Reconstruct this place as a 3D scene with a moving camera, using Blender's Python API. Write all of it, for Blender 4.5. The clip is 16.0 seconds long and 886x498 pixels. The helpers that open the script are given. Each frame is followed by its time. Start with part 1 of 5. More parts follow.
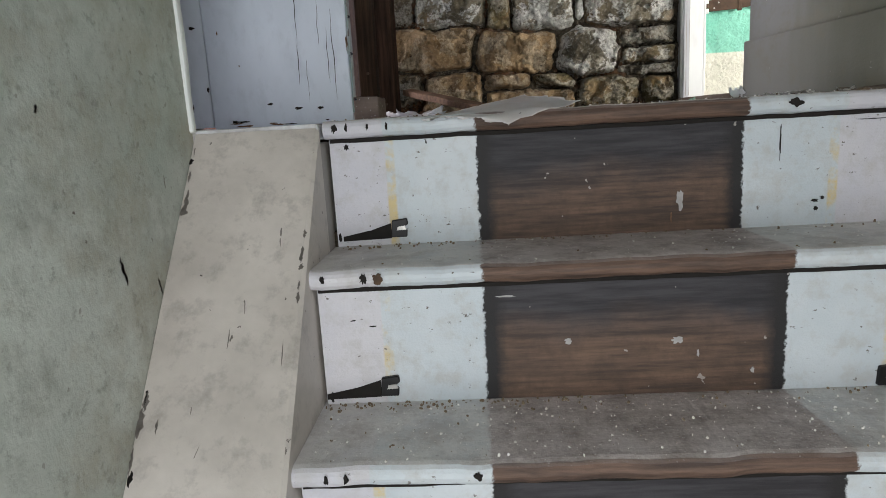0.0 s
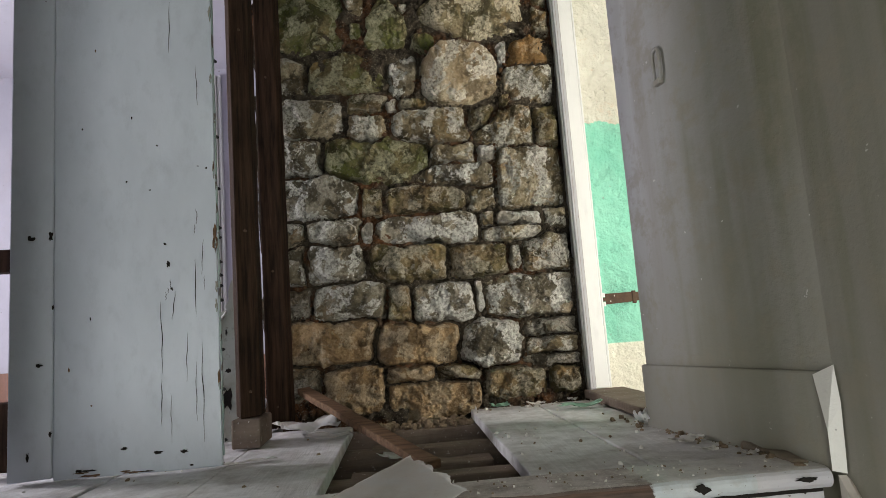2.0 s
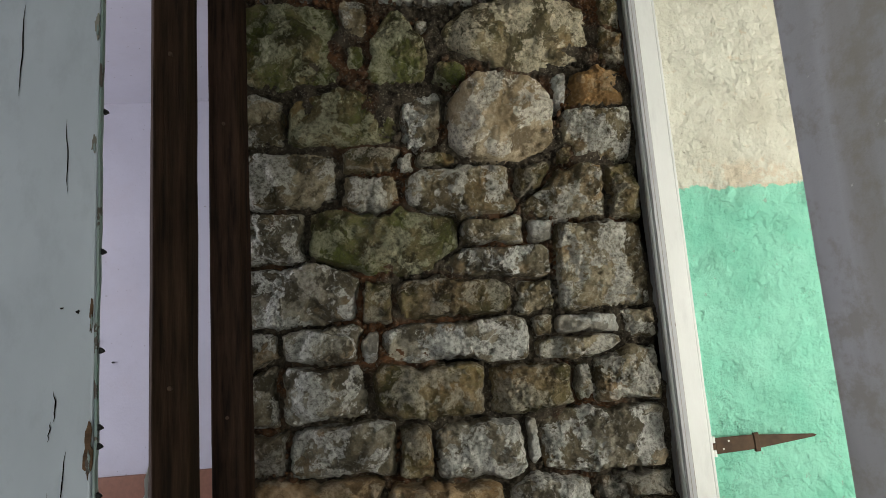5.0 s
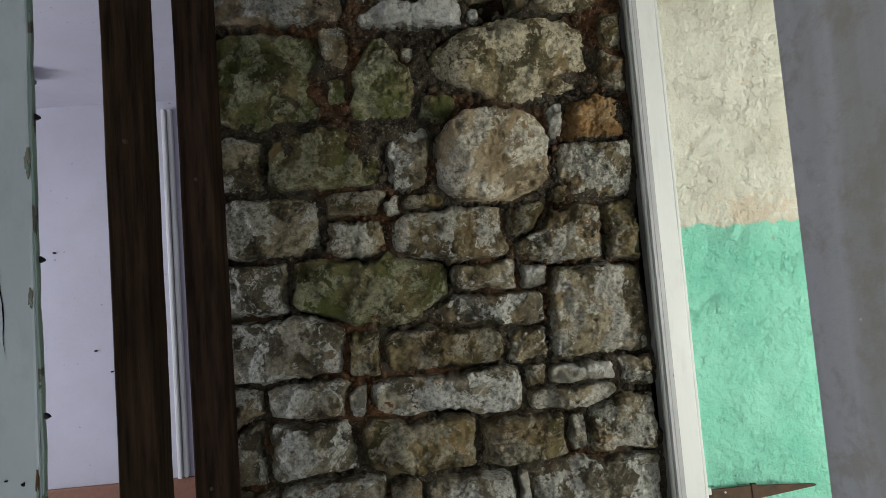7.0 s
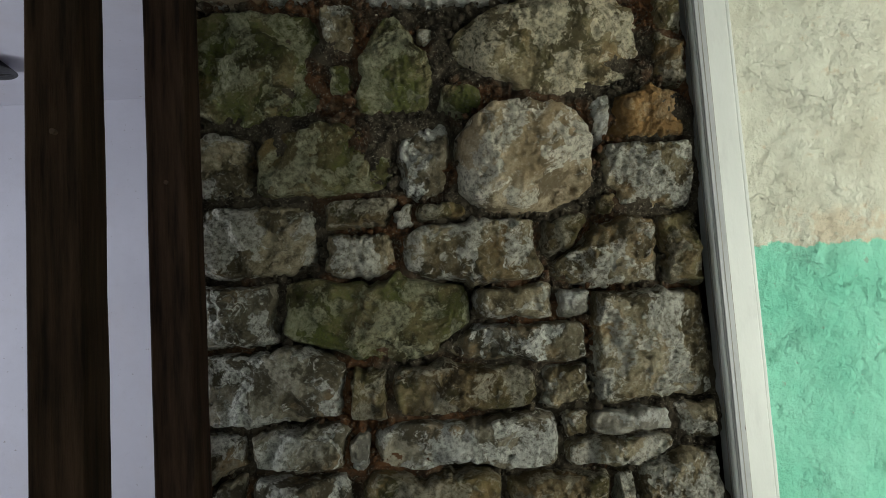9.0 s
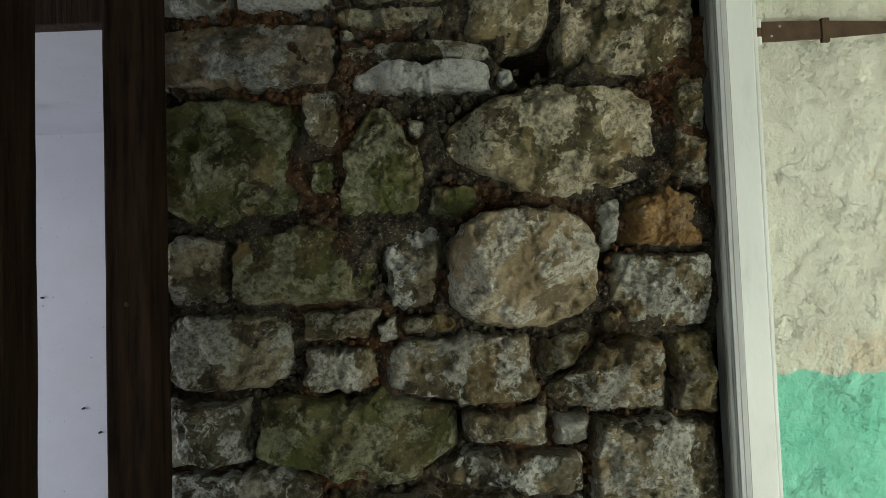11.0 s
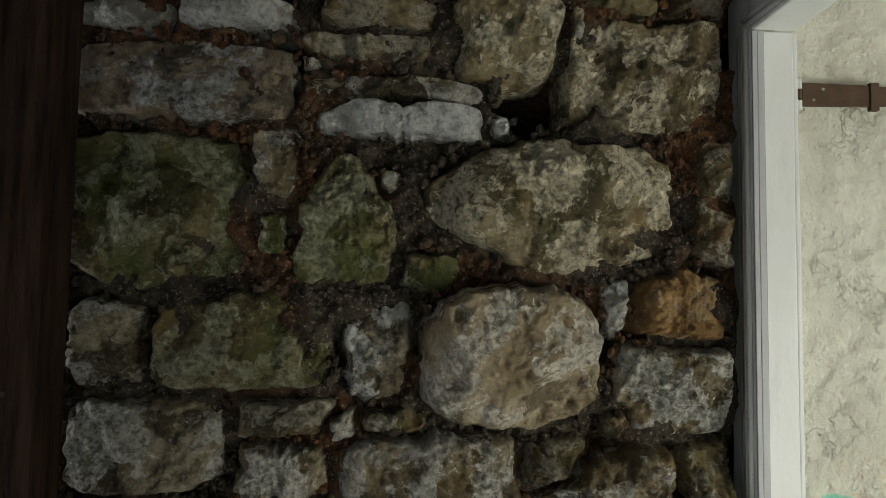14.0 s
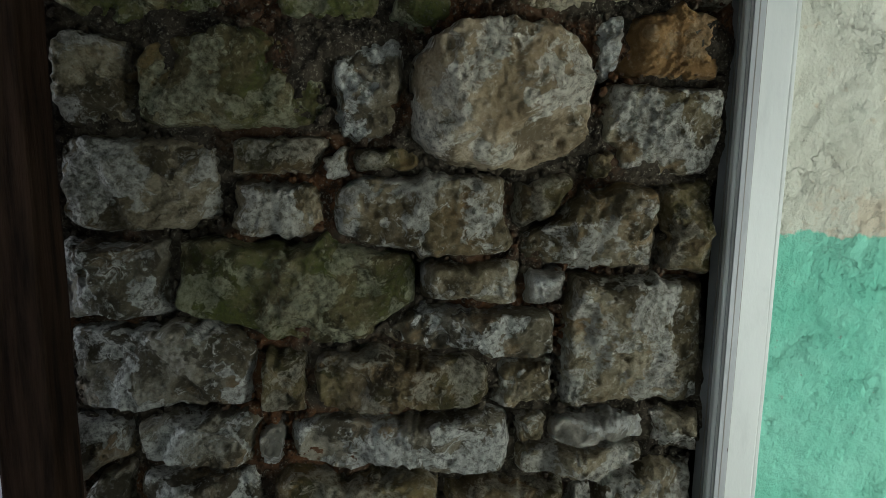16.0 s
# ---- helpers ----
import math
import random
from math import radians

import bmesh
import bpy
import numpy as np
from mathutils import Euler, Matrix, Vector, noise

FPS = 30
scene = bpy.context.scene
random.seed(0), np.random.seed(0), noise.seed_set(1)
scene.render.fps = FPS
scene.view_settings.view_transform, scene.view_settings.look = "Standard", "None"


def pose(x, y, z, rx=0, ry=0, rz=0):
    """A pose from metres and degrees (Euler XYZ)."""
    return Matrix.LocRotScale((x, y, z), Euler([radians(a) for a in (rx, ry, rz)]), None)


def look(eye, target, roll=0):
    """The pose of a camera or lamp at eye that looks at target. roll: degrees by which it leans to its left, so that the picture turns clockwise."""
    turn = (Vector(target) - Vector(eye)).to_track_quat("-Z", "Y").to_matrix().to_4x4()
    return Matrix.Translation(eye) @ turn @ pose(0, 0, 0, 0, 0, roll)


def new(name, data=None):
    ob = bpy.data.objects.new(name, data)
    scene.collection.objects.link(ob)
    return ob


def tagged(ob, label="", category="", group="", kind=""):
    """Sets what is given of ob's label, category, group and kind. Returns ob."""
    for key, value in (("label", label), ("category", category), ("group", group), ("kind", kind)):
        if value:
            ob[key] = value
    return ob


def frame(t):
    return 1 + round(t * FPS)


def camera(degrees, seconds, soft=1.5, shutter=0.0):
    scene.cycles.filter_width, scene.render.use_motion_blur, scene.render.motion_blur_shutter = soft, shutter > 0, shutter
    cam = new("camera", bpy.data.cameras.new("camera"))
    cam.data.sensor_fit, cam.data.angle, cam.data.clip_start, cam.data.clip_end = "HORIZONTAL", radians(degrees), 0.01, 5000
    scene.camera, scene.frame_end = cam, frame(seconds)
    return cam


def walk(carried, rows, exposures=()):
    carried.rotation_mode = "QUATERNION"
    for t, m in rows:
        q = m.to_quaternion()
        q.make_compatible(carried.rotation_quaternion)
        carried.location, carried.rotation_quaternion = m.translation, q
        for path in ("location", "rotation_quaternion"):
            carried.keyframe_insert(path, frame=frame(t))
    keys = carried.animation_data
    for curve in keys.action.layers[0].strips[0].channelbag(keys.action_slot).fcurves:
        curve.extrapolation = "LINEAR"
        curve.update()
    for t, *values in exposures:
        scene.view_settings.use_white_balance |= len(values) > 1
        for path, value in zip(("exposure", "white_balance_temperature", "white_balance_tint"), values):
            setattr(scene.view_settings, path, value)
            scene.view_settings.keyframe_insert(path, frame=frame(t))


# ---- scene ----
cam = camera(69.8, 16.0, soft=0.7)
PATH = [
    (0, (0.042, 0.22, 1.49), (-0.067, 2.18, 1.109), -3.3),
    (0.5, (0.114, 0.25, 1.552), (0.168, 2.24, 1.356), -3.4),
    (1, (0.136, 0.285, 1.658), (0.227, 2.282, 1.714), -3.7),
    (1.5, (0.142, 0.297, 1.71), (0.266, 2.285, 1.899), -3.8),
    (2, (0.143, 0.359, 1.744), (0.291, 2.337, 2.001), -4.2),
    (2.5, (0.175, 0.519, 1.778), (0.337, 2.483, 2.119), -5.7),
    (3, (0.212, 0.681, 1.867), (0.386, 2.643, 2.214), -6.2),
    (3.5, (0.208, 0.705, 1.941), (0.394, 2.669, 2.268), -6.0),
    (4, (0.175, 0.751, 1.956), (0.357, 2.716, 2.281), -5.6),
    (4.5, (0.135, 0.845, 1.966), (0.31, 2.81, 2.299), -4.8),
    (5, (0.105, 0.951, 2.047), (0.279, 2.916, 2.373), -4.0),
    (5.2, (0.106, 0.961, 2.094), (0.287, 2.928, 2.409), -3.8),
    (7.3, (0.182, 0.988, 2.291), (0.298, 2.98, 2.424), -4.5),
    (7.5, (0.185, 0.994, 2.278), (0.288, 2.985, 2.434), -4.3),
    (8, (0.192, 1.025, 2.271), (0.27, 3.015, 2.459), -4.5),
    (8.2, (0.153, 1.073, 2.269), (0.272, 3.059, 2.469), -4.8),
    (10.3, (0.273, 1.278, 2.526), (0.229, 3.276, 2.604), -1.5),
    (10.5, (0.276, 1.285, 2.548), (0.232, 3.283, 2.624), -1.6),
    (11, (0.273, 1.295, 2.576), (0.239, 3.293, 2.661), -2.0),
    (11.5, (0.262, 1.33, 2.602), (0.235, 3.325, 2.737), -2.3),
    (12, (0.259, 1.383, 2.636), (0.235, 3.375, 2.82), -2.4),
    (12.5, (0.254, 1.425, 2.665), (0.236, 3.416, 2.855), -2.8),
    (13, (0.245, 1.439, 2.708), (0.251, 3.429, 2.911), -3.0),
    (13.5, (0.245, 1.452, 2.729), (0.287, 3.442, 2.917), -2.2),
    (14, (0.256, 1.479, 2.68), (0.335, 3.473, 2.803), 0.9),
    (14.5, (0.251, 1.5, 2.626), (0.344, 3.498, 2.604), 1.5),
    (15, (0.257, 1.486, 2.562), (0.362, 3.48, 2.446), 1.1),
    (15.5, (0.266, 1.477, 2.531), (0.368, 3.458, 2.276), 1.3),
    (16, (0.255, 1.469, 2.513), (0.371, 3.441, 2.2), 0.7),
]
EXPOSURES = [
    (0.0, 0.42, 6450, 11), (1.5, 0.34, 6950, 9), (3.5, 0.25, 7000, 7), (5.0, 0.0, 6800, 5), (7.5, -0.16, 6550, 2), (10.5, -0.3, 6800, -8),
    (12.5, -0.3, 6800, -6), (14.0, -0.46, 6700, 1), (16.0, -0.57, 6100, -4),
]
walk(cam, [(t, look(eye, target, roll)) for t, eye, target, roll in PATH], EXPOSURES)

# ---- world, sun, large lights ----
LANDING = 1.508
RISE, GOING, NOSE_Y = LANDING / 7, 0.17, 1.277
WALL_L, CEIL = -0.41, 3.34

world = bpy.data.worlds.new("sky")
scene.world = world
world.use_nodes = True
sky = world.node_tree.nodes.new("ShaderNodeTexSky")
sky.sky_type, sky.sun_disc = "NISHITA", False
sky.sun_elevation, sky.sun_rotation = radians(40), radians(200)
backing = world.node_tree.nodes["Background"]
world.node_tree.links.new(sky.outputs[0], backing.inputs[0])
backing.inputs[1].default_value = 0.1

sun_data = bpy.data.lights.new("sun", "SUN")
sun_data.energy, sun_data.angle, sun_data.color = 1.0, radians(12), (1.0, 0.96, 0.9)
sun = new("sun", sun_data)
sun.matrix_world = look((0, 0, 6), (1.0, 2.6, 3.0))


def window_light(name, where, target, width, height, watts, colour):
    data = bpy.data.lights.new(name, "AREA")
    data.shape, data.size, data.size_y, data.energy, data.color = "RECTANGLE", width, height, watts, colour
    ob = new(name, data)
    ob.matrix_world = look(where, target)
    return ob


# daylight in the openings: stair foot behind the walker, the room on the left, the room on the right
window_light("stair_window_light", (0.17, -0.86, 1.32), (0.17, 1.0, 1.36), 0.85, 1.6, 22, (0.92, 0.97, 1.0))
window_light("left_window_light", (-2.36, 2.22, 2.20), (0.7, 1.7, 2.1), 0.4, 1.1, 36, (0.88, 0.89, 1.0))
window_light("right_window_light", (2.36, 0.88, 2.0), (0.5, 2.2, 2.3), 0.8, 0.9, 73, (1.0, 0.98, 0.94))


# ---- materials ----
def nodes_of(name, rough, metal=0.0):
    m = bpy.data.materials.new(name)
    m.use_nodes = True
    t = m.node_tree
    b = t.nodes["Principled BSDF"]
    b.inputs["Roughness"].default_value, b.inputs["Metallic"].default_value = rough, metal
    if rough >= 0.75 and not metal:
        b.inputs["Specular IOR Level"].default_value = 0.15
    return m, t, b


def link(t, a, b):
    t.links.new(a, b)


def noise_of(t, vec, scale, detail=4.0, rough=0.6, stretch=None):
    if stretch:
        mp = t.nodes.new("ShaderNodeMapping")
        mp.inputs["Scale"].default_value = stretch
        link(t, vec, mp.inputs["Vector"])
        vec = mp.outputs[0]
    n = t.nodes.new("ShaderNodeTexNoise")
    n.inputs["Scale"].default_value, n.inputs["Detail"].default_value, n.inputs["Roughness"].default_value = scale, detail, rough
    link(t, vec, n.inputs["Vector"])
    return n.outputs["Fac"]


def span(t, value, a, b, lo=0.0, hi=1.0):
    r = t.nodes.new("ShaderNodeMapRange")
    for i, v in ((1, a), (2, b), (3, lo), (4, hi)):
        r.inputs[i].default_value = v
    link(t, value, r.inputs[0])
    return r.outputs[0]


def maths(t, op, a, b=None):
    n = t.nodes.new("ShaderNodeMath")
    n.operation = op
    for i, v in ((0, a), (1, b)):
        if v is None:
            continue
        if isinstance(v, (int, float)):
            n.inputs[i].default_value = v
        else:
            link(t, v, n.inputs[i])
    return n.outputs[0]


def blend(t, fac, a, b):
    n = t.nodes.new("ShaderNodeMix")
    n.data_type = "RGBA"
    for i, v in ((0, fac), (6, a), (7, b)):
        if isinstance(v, (int, float)):
            n.inputs[i].default_value = v
        elif isinstance(v, tuple):
            n.inputs[i].default_value = (*v, 1)
        else:
            link(t, v, n.inputs[i])
    return n.outputs[2]


def place_of(t, own=False):
    """World place, or, for loose pieces, the own place moved by a chance step."""
    if not own:
        return t.nodes.new("ShaderNodeNewGeometry").outputs["Position"]
    tc = t.nodes.new("ShaderNodeTexCoord")
    info = t.nodes.new("ShaderNodeObjectInfo")
    add = t.nodes.new("ShaderNodeVectorMath")
    add.operation = "ADD"
    mul = maths(t, "MULTIPLY", info.outputs["Random"], 37.0)
    link(t, tc.outputs["Object"], add.inputs[0])
    link(t, mul, add.inputs[1])
    return add.outputs[0]


def bump(t, b, height, strength, distance=0.01, prior=None):
    n = t.nodes.new("ShaderNodeBump")
    n.inputs["Strength"].default_value, n.inputs["Distance"].default_value = strength, distance
    link(t, height, n.inputs["Height"])
    if prior:
        link(t, prior, n.inputs["Normal"])
    link(t, n.outputs[0], b.inputs["Normal"])
    return n.outputs[0]


def stone_material(name, base, dark, lichen, lichen_amount, moss=0.0):
    """Weathered limestone: broad tones, scuffed faces, crusts of pale lichen, ochre stains and, if wished, moss."""
    m, t, b = nodes_of(name, 0.92)
    v = place_of(t, own=True)
    warp = t.nodes.new("ShaderNodeVectorMath")
    warp.operation = "ADD"
    link(t, v, warp.inputs[0])
    link(t, maths(t, "MULTIPLY", noise_of(t, v, 18, 3, 0.6), 0.09), warp.inputs[1])
    w = warp.outputs[0]
    info = t.nodes.new("ShaderNodeObjectInfo")
    tone, mid = noise_of(t, w, 7, 4, 0.55), noise_of(t, w, 24, 9, 0.68)
    fine, grit = noise_of(t, v, 110, 6, 0.72), noise_of(t, v, 380, 3, 0.7)
    deep = tuple(0.45 * x for x in dark)
    c = blend(t, span(t, tone, 0.42, 0.58), dark, tuple(0.85 * x for x in base))
    c = blend(t, span(t, mid, 0.46, 0.62, 0, 0.8), c, dark)
    c = blend(t, maths(t, "MULTIPLY", info.outputs["Random"], 0.25), c, (0.17, 0.115, 0.055))
    c = blend(t, span(t, noise_of(t, w, 9, 6, 0.65), 0.54, 0.66, 0, 0.55), c, (0.29, 0.165, 0.060))
    c = blend(t, span(t, noise_of(t, w, 12, 6, 0.6), 0.51, 0.57, 0, 0.9), c, deep)
    if moss:
        green = maths(t, "MULTIPLY", span(t, noise_of(t, w, 8, 7, 0.7), 0.44, 0.58), moss)
        tuft = blend(t, span(t, fine, 0.40, 0.62), (0.026, 0.036, 0.008), (0.17, 0.19, 0.050))
        c = blend(t, green, c, tuft)
    patch = noise_of(t, w, 13, 9, 0.64)
    crust = maths(t, "MULTIPLY", span(t, patch, 0.495, 0.53), span(t, fine, 0.42, 0.62, 1, 0.4))
    c = blend(t, maths(t, "MULTIPLY", crust, lichen_amount), c, lichen)
    c = blend(t, span(t, fine, 0.50, 0.68, 0, 0.6), c, deep)
    c = blend(t, span(t, fine, 0.46, 0.30, 0, 0.30), c, lichen)
    c = blend(t, span(t, grit, 0.56, 0.70, 0, 0.55), c, deep)
    link(t, c, b.inputs["Base Color"])
    n = bump(t, b, mid, 0.8, 0.014)
    n = bump(t, b, crust, 0.8, 0.003, n)
    n = bump(t, b, maths(t, "SUBTRACT", 1.0, fine), 0.9, 0.010, n)
    bump(t, b, maths(t, "SUBTRACT", 1.0, grit), 0.8, 0.003, n)
    return m


GREY = stone_material("grey_stone", (0.48, 0.41, 0.285), (0.145, 0.115, 0.064), (0.84, 0.81, 0.73), 0.78)
MOSS = stone_material("mossy_stone", (0.31, 0.265, 0.145), (0.09, 0.076, 0.034), (0.66, 0.64, 0.44), 0.55, 0.85)
ORANGE = stone_material("orange_stone", (0.56, 0.33, 0.14), (0.44, 0.25, 0.10), (0.70, 0.56, 0.38), 0.35)
WHITE = stone_material("white_stone", (0.74, 0.72, 0.67), (0.40, 0.37, 0.31), (0.86, 0.85, 0.82), 0.7)
BROWN = stone_material("brown_stone", (0.36, 0.275, 0.16), (0.11, 0.08, 0.042), (0.72, 0.66, 0.53), 0.55, 0.3)
DARK = stone_material("dark_stone", (0.29, 0.25, 0.19), (0.095, 0.08, 0.056), (0.66, 0.63, 0.55), 0.6)
PALE = stone_material("pale_stone", (0.76, 0.63, 0.45), (0.36, 0.27, 0.165), (0.94, 0.87, 0.74), 1.0, 0.08)
SLAB = stone_material("slab_stone", (0.42, 0.34, 0.255), (0.20, 0.16, 0.11), (0.72, 0.72, 0.70), 0.7)
ASH = stone_material("ash_grey_stone", (0.50, 0.46, 0.37), (0.16, 0.135, 0.09), (0.86, 0.84, 0.78), 1.0)
CRUSTED = stone_material("crusted_stone", (0.42, 0.335, 0.20), (0.17, 0.135, 0.075), (0.86, 0.76, 0.56), 0.95, 0.2)
TAN = stone_material("tan_stone", (0.66, 0.47, 0.27), (0.30, 0.195, 0.10), (0.80, 0.68, 0.50), 0.45)


def mortar_material():
    m, t, b = nodes_of("earth_mortar", 0.95)
    v = place_of(t)
    big, mid, fine = noise_of(t, v, 5, 4), noise_of(t, v, 40, 6, 0.7), noise_of(t, v, 170, 4, 0.8)
    c = blend(t, span(t, big, 0.50, 0.58), (0.072, 0.057, 0.040), (0.135, 0.060, 0.026))
    c = blend(t, span(t, mid, 0.46, 0.58, 0, 0.85), c, (0.018, 0.014, 0.010))
    c = blend(t, span(t, fine, 0.56, 0.64, 0, 0.75), c, (0.30, 0.265, 0.205))
    link(t, c, b.inputs["Base Color"])
    bump(t, b, mid, 0.9, 0.02, bump(t, b, fine, 0.8, 0.006))
    return m


MORTAR = mortar_material()


def plaster_material(name, base, second, stain, stain_amount, cracks=0.0, relief=0.35, stripes=False):
    """Old painted plaster: cloudy colour, stains, small dark pits."""
    m, t, b = nodes_of(name, 0.75)
    v = place_of(t)
    big = noise_of(t, v, 2.6, 5, 0.65, (1, 1, 0.45) if stripes else None)
    mid, fine = noise_of(t, v, 16, 6, 0.7), noise_of(t, v, 120, 3, 0.6)
    c = blend(t, span(t, big, 0.35, 0.68), base, second)
    c = blend(t, span(t, mid, 0.50, 0.75, 0, stain_amount), c, stain)
    c = blend(t, span(t, noise_of(t, v, 4.5, 7, 0.7), 0.50, 0.66, 0, stain_amount), c, tuple(0.5 * (p + q) * w for p, q, w in zip(second, stain, (1.12, 1.0, 0.9))))
    c = blend(t, span(t, noise_of(t, v, 45, 6, 0.75), 0.56, 0.66, 0, stain_amount * 0.6), c, tuple(0.75 * q for q in stain))
    pits = maths(t, "MULTIPLY", span(t, noise_of(t, v, 62, 3, 0.5), 0.715, 0.74), 0.6)
    c = blend(t, pits, c, (0.22, 0.20, 0.175))
    if cracks:
        vo = t.nodes.new("ShaderNodeTexVoronoi")
        vo.feature = "DISTANCE_TO_EDGE"
        vo.inputs["Scale"].default_value = 7
        wob = t.nodes.new("ShaderNodeVectorMath")
        wob.operation = "ADD"
        link(t, v, wob.inputs[0])
        link(t, maths(t, "MULTIPLY", mid, 0.16), wob.inputs[1])
        link(t, wob.outputs[0], vo.inputs["Vector"])
        line = maths(t, "MULTIPLY", span(t, vo.outputs["Distance"], 0.0, 0.012, 1, 0), span(t, noise_of(t, v, 3.1, 2), 0.52, 0.60, 0, cracks))
        c = blend(t, line, c, (0.12, 0.10, 0.08))
    link(t, c, b.inputs["Base Color"])
    bump(t, b, mid, relief, 0.008, bump(t, b, fine, 0.25, 0.002))
    return m


def stained_shaded_plaster():
    """Grey lavender plaster with stains, downward streaks and small pits; a large dark oval paints in shade."""
    m, t, b = nodes_of("stained_plaster_with_shade", 0.75)
    v = place_of(t)
    sep = t.nodes.new("ShaderNodeSeparateXYZ")
    link(t, v, sep.inputs[0])
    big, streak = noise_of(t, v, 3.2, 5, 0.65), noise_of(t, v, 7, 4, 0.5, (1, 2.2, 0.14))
    mid, fine = noise_of(t, v, 16, 7, 0.7), noise_of(t, v, 120, 3, 0.6)
    c = blend(t, span(t, big, 0.35, 0.65), (0.46, 0.455, 0.49), (0.37, 0.365, 0.385))
    # shade painted into the colour: a ragged dark oval, high and towards the stairs
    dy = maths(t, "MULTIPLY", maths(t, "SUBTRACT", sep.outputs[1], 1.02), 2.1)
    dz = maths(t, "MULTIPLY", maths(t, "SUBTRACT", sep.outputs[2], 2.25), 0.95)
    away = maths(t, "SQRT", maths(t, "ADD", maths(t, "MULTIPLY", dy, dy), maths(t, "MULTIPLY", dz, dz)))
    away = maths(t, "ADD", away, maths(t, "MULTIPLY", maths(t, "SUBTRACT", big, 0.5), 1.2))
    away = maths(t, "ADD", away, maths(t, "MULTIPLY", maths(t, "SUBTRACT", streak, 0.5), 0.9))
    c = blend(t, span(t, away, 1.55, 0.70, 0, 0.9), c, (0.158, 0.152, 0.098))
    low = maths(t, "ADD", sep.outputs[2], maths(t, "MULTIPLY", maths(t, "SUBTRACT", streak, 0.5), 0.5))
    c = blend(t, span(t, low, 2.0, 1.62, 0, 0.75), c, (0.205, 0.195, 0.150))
    c = blend(t, span(t, streak, 0.46, 0.62, 0, 0.6), c, (0.25, 0.235, 0.205))
    c = blend(t, span(t, mid, 0.50, 0.62, 0, 0.5), c, (0.24, 0.215, 0.165))
    c = blend(t, span(t, noise_of(t, v, 62, 3, 0.5), 0.73, 0.75, 0, 0.6), c, (0.6, 0.58, 0.54))
    link(t, c, b.inputs["Base Color"])
    bump(t, b, mid, 0.3, 0.008, bump(t, b, fine, 0.25, 0.002))
    return m


PLASTER_LEFT = plaster_material("greenish_plaster", (0.54, 0.565, 0.51), (0.36, 0.39, 0.345), (0.27, 0.265, 0.225), 0.8)
PLASTER_RIGHT = stained_shaded_plaster()
PLASTER_ROOM = plaster_material("white_plaster", (0.525, 0.515, 0.58), (0.475, 0.465, 0.525), (0.41, 0.395, 0.43), 0.2, 0.0, 0.1)
PLASTER_DIM = plaster_material("ceiling_plaster", (0.36, 0.34, 0.31), (0.26, 0.24, 0.21), (0.2, 0.18, 0.15), 0.3)


def dado_material():
    """Flaking plaster: cream at the foot, green dado, chalky white above, ragged where the coats meet."""
    m, t, b = nodes_of("green_dado_plaster", 0.8)
    v = place_of(t)
    sep = t.nodes.new("ShaderNodeSeparateXYZ")
    link(t, v, sep.inputs[0])
    big, mid, fine = noise_of(t, v, 6, 5, 0.65), noise_of(t, v, 30, 7, 0.68), noise_of(t, v, 140, 3)
    white = blend(t, span(t, big, 0.4, 0.62), (0.70, 0.69, 0.59), (0.60, 0.58, 0.48))
    white = blend(t, span(t, mid, 0.60, 0.70, 0, 0.6), white, (0.60, 0.47, 0.31))
    green = blend(t, span(t, big, 0.35, 0.65), (0.22, 0.60, 0.44), (0.31, 0.69, 0.53))
    green = blend(t, span(t, mid, 0.60, 0.74, 0, 0.6), green, (0.15, 0.48, 0.31))
    ragged = maths(t, "ADD", sep.outputs[2], maths(t, "MULTIPLY", maths(t, "SUBTRACT", noise_of(t, v, 22, 5, 0.7), 0.5), 0.05))
    tan = maths(t, "MULTIPLY", span(t, ragged, 2.47, 2.44), span(t, noise_of(t, v, 18, 5, 0.7), 0.48, 0.56, 0, 0.6))
    white = blend(t, tan, white, (0.62, 0.50, 0.36))
    c = blend(t, span(t, ragged, 2.392, 2.396), green, white)
    c = blend(t, span(t, sep.outputs[2], 1.666, 1.670), (0.74, 0.72, 0.60), c)
    c = blend(t, span(t, noise_of(t, v, 50, 4, 0.6), 0.68, 0.71, 0, 0.5), c, (0.30, 0.28, 0.22))
    link(t, c, b.inputs["Base Color"])
    # coats of paint lifting in jagged flakes here and there, with hairline cracks
    where = span(t, noise_of(t, v, 8, 4, 0.6), 0.46, 0.56)
    peel = maths(t, "MULTIPLY", span(t, noise_of(t, v, 13, 9, 0.66), 0.50, 0.525), where)
    ridge = maths(t, "ABSOLUTE", maths(t, "SUBTRACT", noise_of(t, v, 6, 9, 0.66), 0.5))
    crack = maths(t, "MULTIPLY", span(t, ridge, 0.0, 0.004, 1, 0), span(t, noise_of(t, v, 5, 2, 0.5), 0.54, 0.58))
    c = blend(t, maths(t, "MULTIPLY", crack, 0.4), c, (0.16, 0.17, 0.12))
    link(t, c, b.inputs["Base Color"])
    n = bump(t, b, fine, 0.4, 0.002)
    n = bump(t, b, noise_of(t, v, 40, 7, 0.62), 0.8, 0.012, n)
    n = bump(t, b, noise_of(t, v, 14, 5, 0.6), 0.7, 0.020, n)
    bump(t, b, peel, 0.8, 0.0030, n)
    return m


DADO = dado_material()


